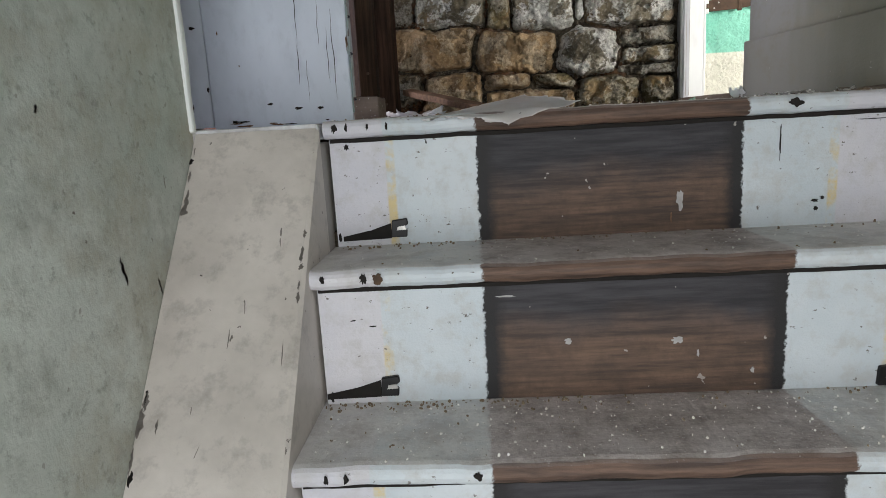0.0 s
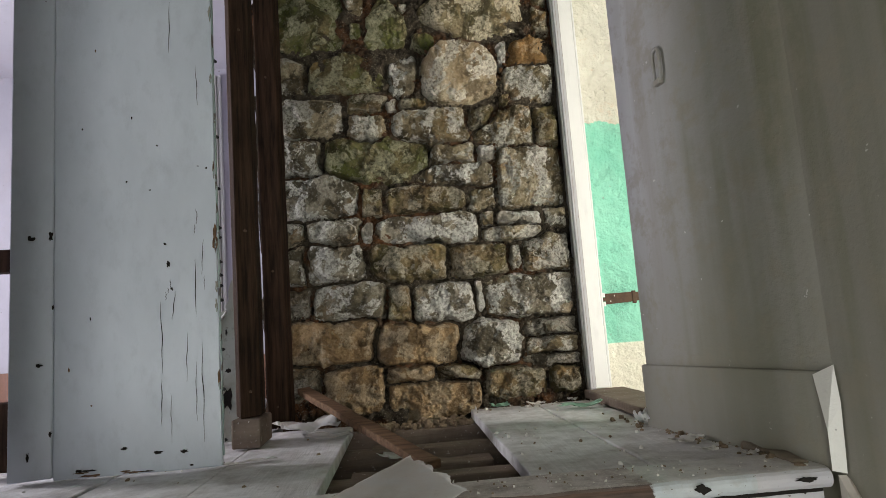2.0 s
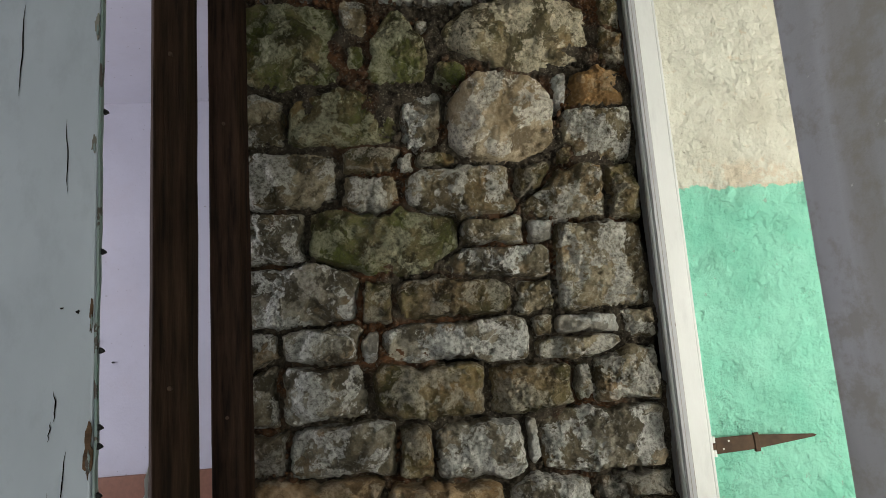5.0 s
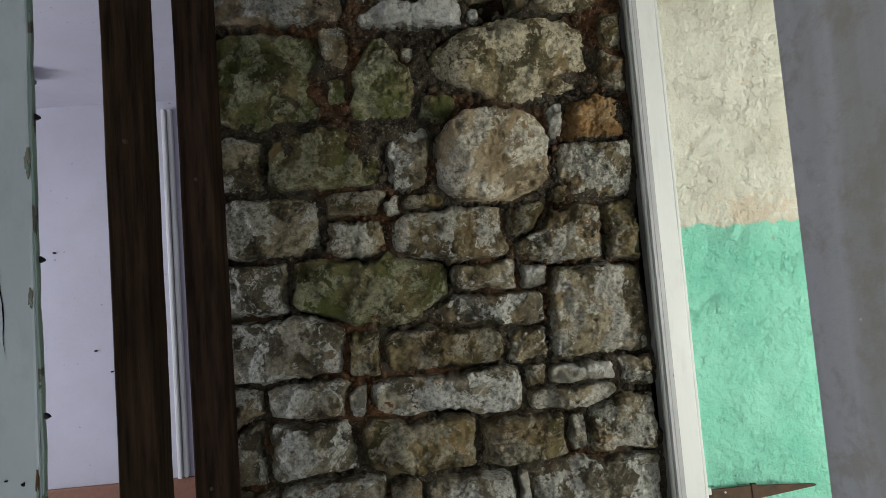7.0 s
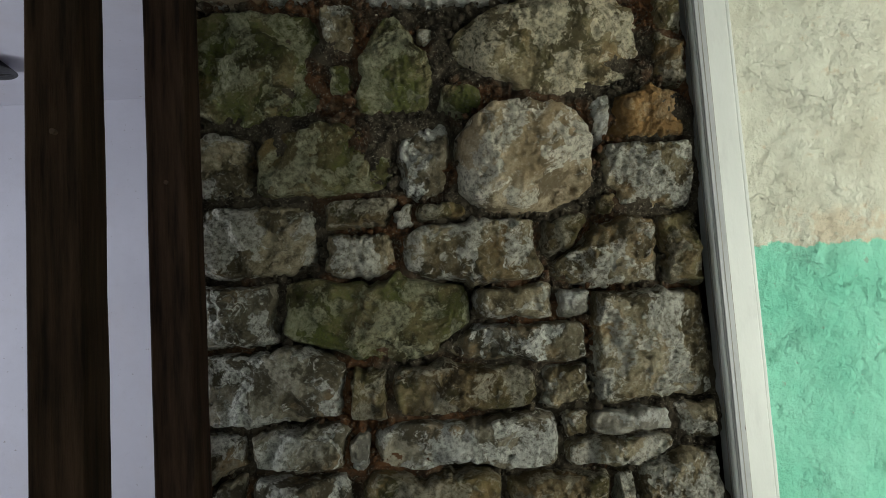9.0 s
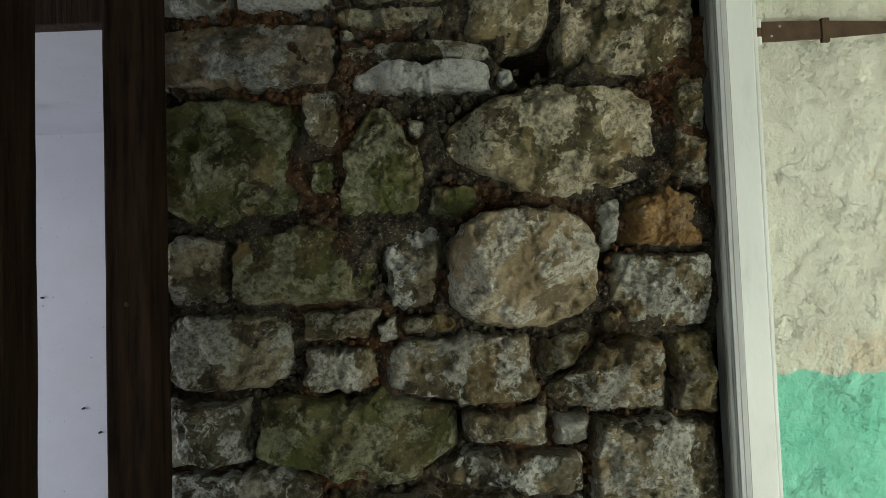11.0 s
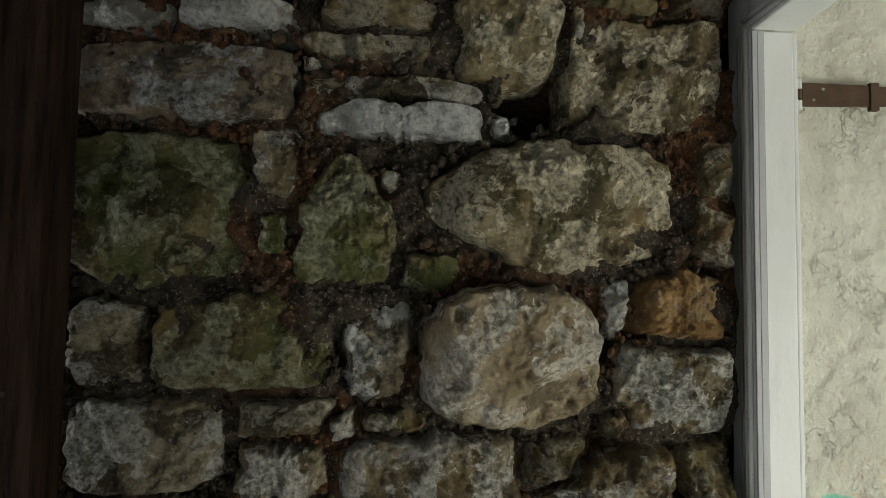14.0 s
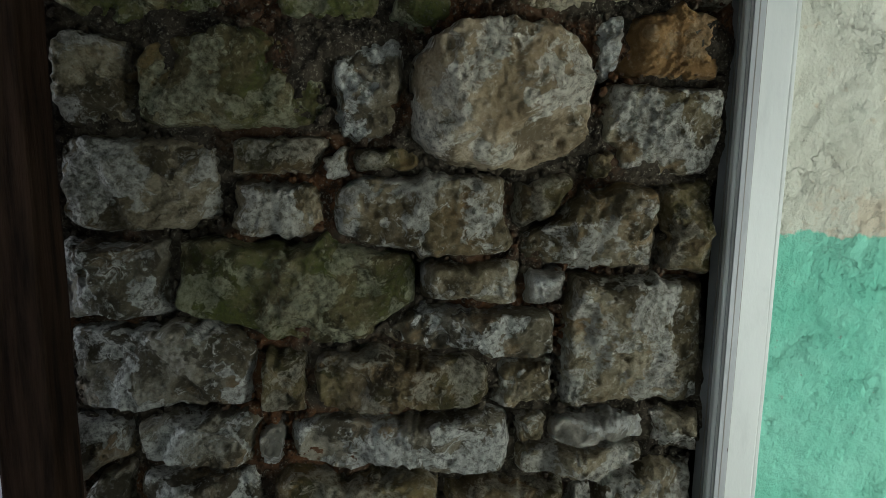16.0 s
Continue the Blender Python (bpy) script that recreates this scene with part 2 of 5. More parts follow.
def wood_material(name, base, dark, along="x", rough=0.7, dust=0.0, dust_colour=(0.42, 0.38, 0.36)):
    m, t, b = nodes_of(name, rough)
    v = place_of(t)
    stretch = {"x": (0.6, 9, 9), "y": (9, 0.6, 9), "z": (9, 9, 0.6)}[along]
    grain, big = noise_of(t, v, 9, 6, 0.65, stretch), noise_of(t, v, 5, 4)
    c = blend(t, span(t, grain, 0.36, 0.66), dark, base)
    c = blend(t, span(t, big, 0.5, 0.75, 0, 0.5), c, tuple(0.5 * x for x in dark))
    if dust:
        c = blend(t, span(t, noise_of(t, v, 14, 5, 0.7), 0.25, 0.62, 0.25 * dust, dust), c, dust_colour)
    fine = noise_of(t, v, 130, 3)
    if dust:
        c = blend(t, span(t, fine, 0.66, 0.72, 0, 0.8), c, (0.75, 0.73, 0.70))
    link(t, c, b.inputs["Base Color"])
    bump(t, b, grain, 0.5, 0.006, bump(t, b, fine, 0.2, 0.002))
    return m


STUD_WOOD = wood_material("dark_stud_wood", (0.062, 0.034, 0.021), (0.014, 0.008, 0.005), "z", 0.85)
BARE_WOOD = wood_material("bare_brown_wood", (0.24, 0.14, 0.085), (0.10, 0.06, 0.038), "x", 0.75)
JOIST_WOOD = wood_material("dusty_joist_wood", (0.20, 0.14, 0.10), (0.10, 0.07, 0.05), "x", 0.85, 0.5, (0.30, 0.25, 0.21))
FLOOR_WOOD = wood_material("dusty_floor_boards", (0.36, 0.32, 0.295), (0.22, 0.19, 0.17), "y", 0.85, 0.85, (0.78, 0.77, 0.78))


def painted_material(name, base, second, chips=(0.10, 0.08, 0.07), chip_level=0.70, along=(1, 1, 1), streak=0.3, rough=0.45):
    """Old gloss paint on wood: brush streaks, grime and chips down to dark wood."""
    m, t, b = nodes_of(name, rough)
    v = place_of(t)
    big, mid = noise_of(t, v, 4, 5, 0.65, along), noise_of(t, v, 26, 6, 0.7, along)
    c = blend(t, span(t, big, 0.36, 0.66), base, second)
    c = blend(t, span(t, mid, 0.52, 0.78, 0, streak), c, tuple(0.55 * x for x in second))
    chip = span(t, noise_of(t, v, 46, 5, 0.6, along), chip_level, chip_level + 0.012)
    c = blend(t, chip, c, chips)
    link(t, c, b.inputs["Base Color"])
    bump(t, b, chip, -0.4, 0.003, bump(t, b, mid, 0.22, 0.004))
    return m


PANEL_PAINT = painted_material("lavender_white_paint", (0.68, 0.72, 0.80), (0.57, 0.61, 0.68), chip_level=0.735, along=(1, 1, 0.55))
STRINGER_PAINT = painted_material("cream_white_paint", (0.60, 0.545, 0.49), (0.41, 0.37, 0.325), chip_level=0.695, streak=0.75)
SKIRT_DARK = painted_material("grime_and_shadow_paint", (0.33, 0.305, 0.27), (0.22, 0.20, 0.175), chip_level=0.72)
FRAME_PAINT = painted_material("white_frame_paint", (0.74, 0.745, 0.72), (0.66, 0.665, 0.64), chip_level=0.745, along=(1, 1, 0.3))
# the white frame paint with grime, made darker to paint in the casing's shade
SHADED_CASING_PAINT = painted_material("grimy_shaded_casing_paint", (0.47, 0.475, 0.485), (0.37, 0.37, 0.38), chip_level=0.70, along=(1, 1, 0.35), streak=0.5)
BEAM_PAINT = painted_material("pale_blue_beam_paint", (0.62, 0.70, 0.68), (0.52, 0.62, 0.63), chip_level=0.67)
GREEN_EDGE = painted_material("chipped_green_paint", (0.20, 0.28, 0.265), (0.33, 0.385, 0.38), chip_level=0.58, along=(1, 1, 0.6))
PAPER = plaster_material("old_paper", (0.86, 0.85, 0.85), (0.80, 0.77, 0.74), (0.66, 0.60, 0.54), 0.3, 0.0, 0.15)
TORN = plaster_material("bare_white_plaster", (0.80, 0.78, 0.74), (0.74, 0.72, 0.68), (0.6, 0.57, 0.52), 0.25)


def runner_material(name, tread):
    """Stair paint: outer pale lavender, a thin yellow line, pale blue white, and the bare strip that the runner covered."""
    m, t, b = nodes_of(name, 0.55)
    tc = t.nodes.new("ShaderNodeTexCoord")
    v, world_v = tc.outputs["Object"], place_of(t)
    sep = t.nodes.new("ShaderNodeSeparateXYZ")
    link(t, v, sep.inputs[0])
    x, z = sep.outputs[0], sep.outputs[2]
    mid, fine, big = noise_of(t, world_v, 30, 6, 0.7), noise_of(t, world_v, 170, 3, 0.7), noise_of(t, world_v, 5, 4)
    wob = maths(t, "MULTIPLY", maths(t, "SUBTRACT", noise_of(t, world_v, 95, 4, 0.75), 0.5), 0.018)
    off = maths(t, "ABSOLUTE", maths(t, "SUBTRACT", maths(t, "ADD", x, wob), 0.2665))
    far = maths(t, "ABSOLUTE", maths(t, "SUBTRACT", x, 0.2665))
    pale = blend(t, span(t, big, 0.35, 0.65), (0.48, 0.525, 0.55), (0.56, 0.585, 0.60))
    lavender = blend(t, span(t, big, 0.4, 0.6), (0.53, 0.515, 0.55), (0.58, 0.555, 0.57))
    c = blend(t, span(t, far, 0.372, 0.374), pale, lavender)
    line = maths(t, "MULTIPLY", span(t, maths(t, "ABSOLUTE", maths(t, "SUBTRACT", far, 0.366)), 0.006, 0.009, 1, 0), span(t, noise_of(t, world_v, 16, 5, 0.65), 0.44, 0.58, 0.0, 0.8))
    if not tread:
        c = blend(t, line, c, (0.60, 0.43, 0.13))
    c = blend(t, span(t, mid, 0.50, 0.68, 0, 0.5), c, (0.40, 0.375, 0.34))
    c = blend(t, span(t, noise_of(t, world_v, 9, 6, 0.7), 0.52, 0.66, 0, 0.5), c, (0.42, 0.39, 0.35))
    scratch = span(t, noise_of(t, world_v, 75, 5, 0.65, (1, 1, 1.6)), 0.665, 0.68)
    c = blend(t, scratch, c, (0.13, 0.11, 0.10))
    grain = noise_of(t, world_v, 10, 6, 0.65, (0.7, 9, 9))
    wood = blend(t, span(t, grain, 0.38, 0.64), (0.055, 0.033, 0.023), (0.150, 0.088, 0.056))
    wood = blend(t, span(t, mid, 0.45, 0.7, 0, 0.7), wood, (0.05, 0.03, 0.02))
    if tread:
        wood = blend(t, span(t, grain, 0.38, 0.64), (0.055, 0.033, 0.024), (0.15, 0.088, 0.060))
    else:
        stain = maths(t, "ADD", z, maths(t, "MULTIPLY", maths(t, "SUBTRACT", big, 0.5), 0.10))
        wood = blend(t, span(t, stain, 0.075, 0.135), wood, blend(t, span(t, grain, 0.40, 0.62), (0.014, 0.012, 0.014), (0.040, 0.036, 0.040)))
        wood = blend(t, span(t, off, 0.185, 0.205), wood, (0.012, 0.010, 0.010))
        wood = blend(t, span(t, noise_of(t, world_v, 42, 3, 0.6), 0.715, 0.73, 0, 0.7), wood, (0.42, 0.38, 0.34))
    c = blend(t, span(t, off, 0.218, 0.221, 1, 0), c, wood)
    if tread:
        up = t.nodes.new("ShaderNodeSeparateXYZ")
        link(t, t.nodes.new("ShaderNodeNewGeometry").outputs["Normal"], up.inputs[0])
        flat = span(t, up.outputs[2], 0.75, 0.95)
        grit = span(t, noise_of(t, world_v, 16, 8, 0.8), 0.36, 0.56, 0.45, 0.97)
        dust = blend(t, span(t, off, 0.218, 0.224, 1, 0), (0.70, 0.68, 0.65), (0.64, 0.575, 0.555))
        dust = blend(t, span(t, noise_of(t, world_v, 13, 8, 0.75), 0.46, 0.62, 0, 0.65), dust, (0.36, 0.31, 0.28))
        c = blend(t, maths(t, "MULTIPLY", flat, grit), c, dust)
        c = blend(t, maths(t, "MULTIPLY", flat, span(t, fine, 0.64, 0.70)), c, (0.80, 0.78, 0.76))
    link(t, c, b.inputs["Base Color"])
    link(t, span(t, off, 0.218, 0.221, 0.7, 0.5), b.inputs["Roughness"])
    bump(t, b, grain, 0.15, 0.004, bump(t, b, mid, 0.35, 0.004, bump(t, b, fine, 0.3, 0.002)))
    return m


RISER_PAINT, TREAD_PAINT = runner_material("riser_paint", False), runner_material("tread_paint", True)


def plain_material(name, colour, rough=0.7, metal=0.0, vary=0.35, scale=60):
    m, t, b = nodes_of(name, rough, metal)
    n = noise_of(t, place_of(t), scale, 4)
    link(t, blend(t, span(t, n, 0.35, 0.7, 0, vary), colour, tuple(0.45 * x for x in colour)), b.inputs["Base Color"])
    bump(t, b, n, 0.3, 0.003)
    return m


RUST = plain_material("rusty_iron", (0.105, 0.062, 0.036), 0.75, 0.35, 0.8, 45)
BLACK_IRON = plain_material("black_iron", (0.014, 0.013, 0.013), 0.45, 0.4)
GAP_AND_SHADOW = plain_material("dark_wood_and_shadow", (0.022, 0.019, 0.017), 0.9)
BRIGHT_STEEL = plain_material("worn_steel", (0.55, 0.53, 0.5), 0.4, 0.8)
BASEBOARD_BROWN = plain_material("brown_baseboard_paint", (0.23, 0.10, 0.06), 0.5)
DROPPING = plain_material("grey_spatter", (0.42, 0.40, 0.385), 0.9)
ROLL_DIRT = plain_material("dusty_brown_paper", (0.24, 0.195, 0.15), 0.9, 0.0, 0.6, 40)
CRUMB = plain_material("brown_crumb", (0.23, 0.17, 0.115), 0.9)
GREEN_FLAKE = plain_material("green_paint_flake", (0.36, 0.58, 0.45), 0.7)



# ---- mesh helpers ----
def box(bm, x0, x1, y0, y1, z0, z1):
    v = [bm.verts.new(p) for p in ((x0, y0, z0), (x1, y0, z0), (x1, y1, z0), (x0, y1, z0), (x0, y0, z1), (x1, y0, z1), (x1, y1, z1), (x0, y1, z1))]
    for f in ((3, 2, 1, 0), (4, 5, 6, 7), (0, 1, 5, 4), (1, 2, 6, 5), (2, 3, 7, 6), (3, 0, 4, 7)):
        bm.faces.new([v[i] for i in f])
    return v


def soften(bm, width, segments=2):
    bmesh.ops.bevel(bm, geom=list(bm.edges), offset=width, segments=segments, affect="EDGES", profile=0.5)


def worn(bm, amount, scale, cuts=0):
    """Uneven, worn edges: more vertices, moved by noise."""
    if cuts:
        bmesh.ops.subdivide_edges(bm, edges=list(bm.edges), cuts=cuts, use_grid_fill=True)
    for v in bm.verts:
        v.co += noise.noise_vector(v.co * scale) * amount


def board(x0, x1, y0, y1, z0, z1, edge=0.003, wear=0.0, scale=9, step=0.0):
    """A board with rounded and, if wished, worn edges; step: how far its cross cuts lie apart."""
    bm = bmesh.new()
    box(bm, x0, x1, y0, y1, z0, z1)
    if step:
        for axis, a, b in ((0, x0, x1), (1, y0, y1), (2, z0, z1)):
            for i in range(1, int((b - a) / step)):
                co, no = Vector(), Vector()
                co[axis], no[axis] = a + i * step, 1
                bmesh.ops.bisect_plane(bm, geom=list(bm.verts) + list(bm.edges) + list(bm.faces), plane_co=co, plane_no=no)
        sharp = [e for e in bm.edges if len(e.link_faces) == 2 and e.calc_face_angle(0) > 0.6]
        bmesh.ops.bevel(bm, geom=sharp, offset=edge, segments=2, affect="EDGES", profile=0.5)
    else:
        soften(bm, edge)
    if wear:
        for v in bm.verts:
            v.co += noise.noise_vector(v.co * scale) * wear + noise.noise_vector(v.co * scale * 5) * wear * 0.4
    return bm


def prism(bm, outline, y0, y1):
    """An outline in x and z, drawn out from y0 to y1."""
    front = [bm.verts.new((x, y0, z)) for x, z in outline]
    back = [bm.verts.new((x, y1, z)) for x, z in outline]
    bm.faces.new(front)
    bm.faces.new(back[::-1])
    n = len(outline)
    for i in range(n):
        bm.faces.new((front[i], back[i], back[(i + 1) % n], front[(i + 1) % n]))
    bmesh.ops.recalc_face_normals(bm, faces=list(bm.faces))


def tube(bm, start, end, radius, sides=12):
    start, end = Vector(start), Vector(end)
    m = Matrix.Translation((start + end) / 2) @ (end - start).to_track_quat("Z", "Y").to_matrix().to_4x4()
    bmesh.ops.create_cone(bm, cap_ends=True, segments=sides, radius1=radius, radius2=radius, depth=(end - start).length, matrix=m)


def part(name, bm, material, parent=None, label="", smooth=False, at=None):
    me = bpy.data.meshes.new(name)
    if at is not None:
        bmesh.ops.translate(bm, verts=list(bm.verts), vec=-Vector(at))
    bm.to_mesh(me)
    bm.free()
    me.materials.append(material)
    if smooth:
        for p in me.polygons:
            p.use_smooth = True
    ob = new(name, me)
    ob.parent = parent
    if at is not None:
        ob.location = at
    return tagged(ob, label)


def structure(name, bm, material, label, category="wall", smooth=False):
    return tagged(part(name, bm, material, None, label, smooth), category=category, kind="structure")


def thing(name, label, category, group="", where=(0, 0, 0)):
    """A thing's base; parts are built in world metres and hung under it."""
    return tagged(new(name), label, category, group)


# ---- the large structure ----
def wall(name, x0, x1, y0, y1, z0, z1, material, label):
    bm = bmesh.new()
    box(bm, x0, x1, y0, y1, z0, z1)
    return structure(name, bm, material, label)


# left stair wall, with a bright worn edge where it ends at the landing
wall("wall_left", WALL_L - 0.12, WALL_L, -1.6, 1.246, 0, CEIL, PLASTER_LEFT, "greenish grey painted plaster wall beside the stairs")
bm = board(WALL_L - 0.125, WALL_L + 0.006, 1.236, 1.254, 1.50, CEIL, 0.005, 0.002, 14, 0.06)
structure("trim_left", bm, FRAME_PAINT, "worn white corner strip at the wall end", "trim")

# right stair wall: straight beside the steps, then slightly askew along the landing up to the doorway
bm = bmesh.new()
outline = ((0.772, -1.6), (0.772, 1.27), (0.680, 1.757), (0.772, 1.792), (0.875, 1.27), (0.875, -1.6))
low, high = [bm.verts.new((x, y, 0)) for x, y in outline], [bm.verts.new((x, y, CEIL)) for x, y in outline]
for i in range(6):
    bm.faces.new((low[i], low[(i + 1) % 6], high[(i + 1) % 6], high[i]))
bm.faces.new(high)
bm.faces.new(low[::-1])
bmesh.ops.recalc_face_normals(bm, faces=list(bm.faces))
structure("wall_right", bm, PLASTER_RIGHT, "grey lavender plaster wall beside the landing, stained and with painted shade")
bm = bmesh.new()
box(bm, 0.735, 0.80, 1.785, 2.40, 3.112, CEIL)
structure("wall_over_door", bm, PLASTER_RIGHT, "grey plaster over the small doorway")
bm = bmesh.new()
low = [bm.verts.new(p) for p in ((0.7605, 1.275, 1.50), (0.6690, 1.761, 1.50), (0.720, 1.790, 1.50), (0.785, 1.275, 1.50))]
high = [bm.verts.new((v.co.x, v.co.y, 1.645 - 0.012 * (v.co.y - 1.275))) for v in low]
for i in range(4):
    bm.faces.new((low[i], low[(i + 1) % 4], high[(i + 1) % 4], high[i]))
bm.faces.new(high)
bm.faces.new(low[::-1])
bmesh.ops.recalc_face_normals(bm, faces=list(bm.faces))
soften(bm, 0.004)
structure("baseboard_right", bm, PLASTER_RIGHT, "grey painted baseboard along the landing", "baseboard")

# gable wall: the plastered stretch in the right-hand room
bm = bmesh.new()
bmesh.ops.create_grid(bm, x_segments=130, y_segments=380, size=0.5, matrix=Matrix.Translation((1.01, 2.366, 2.40)) @ pose(0, 0, 0, 90) @ Matrix.Diagonal((0.58, 1.90, 1, 1)))
for v in bm.verts:
    flake = noise.noise(v.co * 11) + 0.5 * noise.noise(v.co * 31)
    v.co.y += 0.004 * noise.noise(v.co * 4) + 0.002 * noise.noise(v.co * 17) + 0.0014 * noise.noise(v.co * 48) + 0.0010 * noise.noise(v.co * 110)
    v.co.y -= 0.0014 * max(0.0, min(1.0, (flake - 0.20) * 10)) + 0.0025 * max(0.0, min(1.0, (v.co.z + 0.02 * noise.noise(v.co * 22) - 2.39) * 150))
structure("wall_gable", bm, DADO, "flaking plaster wall, green dado under chalky white", smooth=True)
wall("wall_gable_far", 1.29, 2.5, 2.372, 2.46, 1.2, CEIL, DADO, "flaking plaster wall, green dado under chalky white")
wall("wall_gable_end", -0.284, -0.271, 2.43, 2.80, 1.2, CEIL, MORTAR, "rough end of the stone gable wall")
wall("wall_gable_core", -0.27, 2.5, 2.60, 2.80, 1.2, CEIL, MORTAR, "rough core of the stone gable wall")

# the rooms beyond, closed round
wall("wall_room_right_side", 2.42, 2.52, 0.2, 2.5, 1.2, CEIL, PLASTER_ROOM, "plain white plaster wall of the side room")
wall("wall_room_right_near", 0.80, 2.52, 0.18, 0.28, 1.2, CEIL, PLASTER_ROOM, "plain white plaster wall of the side room")
wall("floor_room_right", 0.80, 2.52, 0.18, 2.46, 1.38, 1.50, FLOOR_WOOD, "dusty board floor of the side room")
wall("wall_room_left_back", -2.52, 0.3, 3.40, 3.50, 1.2, CEIL, PLASTER_ROOM, "white plaster wall of the far left room")
wall("wall_room_left_side", -2.52, -2.42, 0.9, 3.5, 1.2, CEIL, PLASTER_ROOM, "white plaster wall of the far left room")
wall("wall_room_left_near", -2.52, -0.50, 0.86, 0.96, 1.2, CEIL, PLASTER_ROOM, "white plaster wall of the far left room")
wall("floor_room_left", -2.52, -0.66, 0.90, 3.5, 1.38, 1.50, FLOOR_WOOD, "dusty board floor of the far left room")
wall("floor_room_left_back", -0.66, 0.3, 2.80, 3.5, 1.38, 1.50, FLOOR_WOOD, "dusty board floor of the far left room")
wall("floor_room_left_strip", -0.66, -0.275, 2.345, 2.80, 1.38, 1.50, FLOOR_WOOD, "dusty board floor of the far left room")
wall("wall_room_left_end", 0.2, 0.3, 2.80, 3.5, 1.2, CEIL, PLASTER_ROOM, "white plaster wall of the far left room")
wall("ceiling_left", -2.52, -0.74, 0.9, 3.5, 3.10, 3.20, PLASTER_ROOM, "pale lavender white ceiling of the far left room")
wall("ceiling_left_strip", -0.74, -0.27, 2.461, 2.80, 3.10, 3.20, PLASTER_ROOM, "pale lavender white ceiling of the far left room")
wall("ceiling_left_back", -0.74, 0.3, 2.80, 3.5, 3.10, 3.20, PLASTER_ROOM, "pale lavender white ceiling of the far left room")
wall("ceiling", -2.52, 2.52, -1.7, 3.5, CEIL, CEIL + 0.1, PLASTER_DIM, "plain old plaster ceiling")
wall("floor", -0.6, 0.95, -1.7, 0.30, -0.1, 0, FLOOR_WOOD, "dusty board floor at the stair foot")
# the back wall of the stair foot has an opening for the daylight
wall("wall_back_head", -0.6, 0.95, -1.02, -0.92, 2.15, CEIL, PLASTER_LEFT, "greenish plaster wall at the stair foot")
wall("wall_back_left", -0.6, -0.26, -1.02, -0.92, 0, 2.15, PLASTER_LEFT, "greenish plaster wall at the stair foot")
wall("wall_back_right", 0.46, 0.95, -1.02, -0.92, 0, 2.15, PLASTER_LEFT, "greenish plaster wall at the stair foot")
# two unseen panels, added to keep the left room's light off the stair head
wall("wall_room_left_inner", -0.76, -0.70, 0.96, 1.62, 1.2, CEIL, PLASTER_ROOM, "unseen plain plaster panel added to block light from the left room")
wall("wall_room_left_return", -0.70, -0.53, 1.12, 1.20, 1.2, CEIL, PLASTER_ROOM, "unseen plain plaster panel added to block light from the left room")
bm = board(-2.4, 0.18, 3.385, 3.40, 1.50, 1.70, 0.004)
structure("baseboard_left_room", bm, BASEBOARD_BROWN, "dark brown painted baseboard of the far left room", "baseboard")
for i, x in enumerate((-0.690, -0.672)):
    structure("trim_left_room" if i == 0 else "trim_left_room_edge", board(x, x + 0.016, 3.365 + 0.012 * i, 3.40, 1.70, 3.06, 0.005), FRAME_PAINT, "narrow white door moulding on the far wall", "trim")

# ---- stone wall: earth mortar, with each stone set into it ----
def mortar_depth(z):
    """The mortar is washed out lower down and nearly full higher up."""
    k = min(1.0, max(0.0, (z - 2.40) / 0.25))
    return 2.388 - 0.016 * k * k * (3 - 2 * k)


bm = bmesh.new()
bmesh.ops.create_grid(bm, x_segments=210, y_segments=390, size=0.5, matrix=Matrix.Translation((0.225, 0.0, 2.40)) @ pose(0, 0, 0, 90) @ Matrix.Diagonal((1.02, 1.90, 1, 1)))
for v in bm.verts:
    hollow = max(0.0, noise.noise(v.co * 9 + Vector((3, 1, 7))) - 0.14)
    v.co.y = mortar_depth(v.co.z) + 0.022 * noise.noise(v.co * 13 + Vector((0, 5, 0))) + 0.010 * noise.noise(v.co * 24) + 0.006 * noise.noise(v.co * 70) + 0.0045 * noise.noise(v.co * 170) + 0.20 * hollow
    hole = math.hypot((v.co.x - 0.430) / 0.075, (v.co.z - 2.950) / 0.045)
    v.co.y += 0.18 * max(0.0, 1 - hole ** 4)
stone_wall = structure("wall_stone", bm, MORTAR, "rough rubble stone wall in crumbling earth mortar", smooth=True)

STONES = []
TURNS = 180


def stone(x, z, w, h, material, turn=0, cut=(0, 0, 0, 0), p=4.5, out=0.03, grow=None):
    """Plans a rough stone: a block w by h; cut: how far its corners are broken off (top left, top right, bottom right, bottom left); out: how far it stands proud; grow: how far it may fill its joints."""
    rnd = random.Random(len(STONES) * 7 + 3)
    if x + w / 2 > 0.655:
        right = max(x + w / 2, 0.700)
        x, w = (x - w / 2 + right) / 2, right - x + w / 2
    cut = [c if c else rnd.uniform(0.05, 0.25) for c in cut]
    p = p * 1.6
    lean, seed = radians(turn), rnd.uniform(-50, 50)
    reach = []
    for j in range(TURNS):
        a = 2 * math.pi * j / TURNS
        dx, dz = math.cos(a - lean) / (w / 2), math.sin(a - lean) / (h / 2)
        inv = abs(dx) ** (2 * p) + abs(dz) ** (2 * p)
        for (sx, sz), c in zip(((-1, 1), (1, 1), (1, -1), (-1, -1)), cut):
            d = (sx * dx + sz * dz) / (2 - c)
            if d > 0:
                inv += d ** (2 * p)
        edge = Vector((math.cos(a) * w, math.sin(a) * h, seed))
        reach.append(inv ** (-0.5 / p) + 0.010 * noise.noise(edge * 11) * min(1.0, h / 0.09) + 0.005 * noise.noise(edge * 29))
    if grow is None:
        grow = 0.015 if z < 2.44 else 0.005
    STONES.append((x, z, w, h, material, out, grow, reach, rnd))


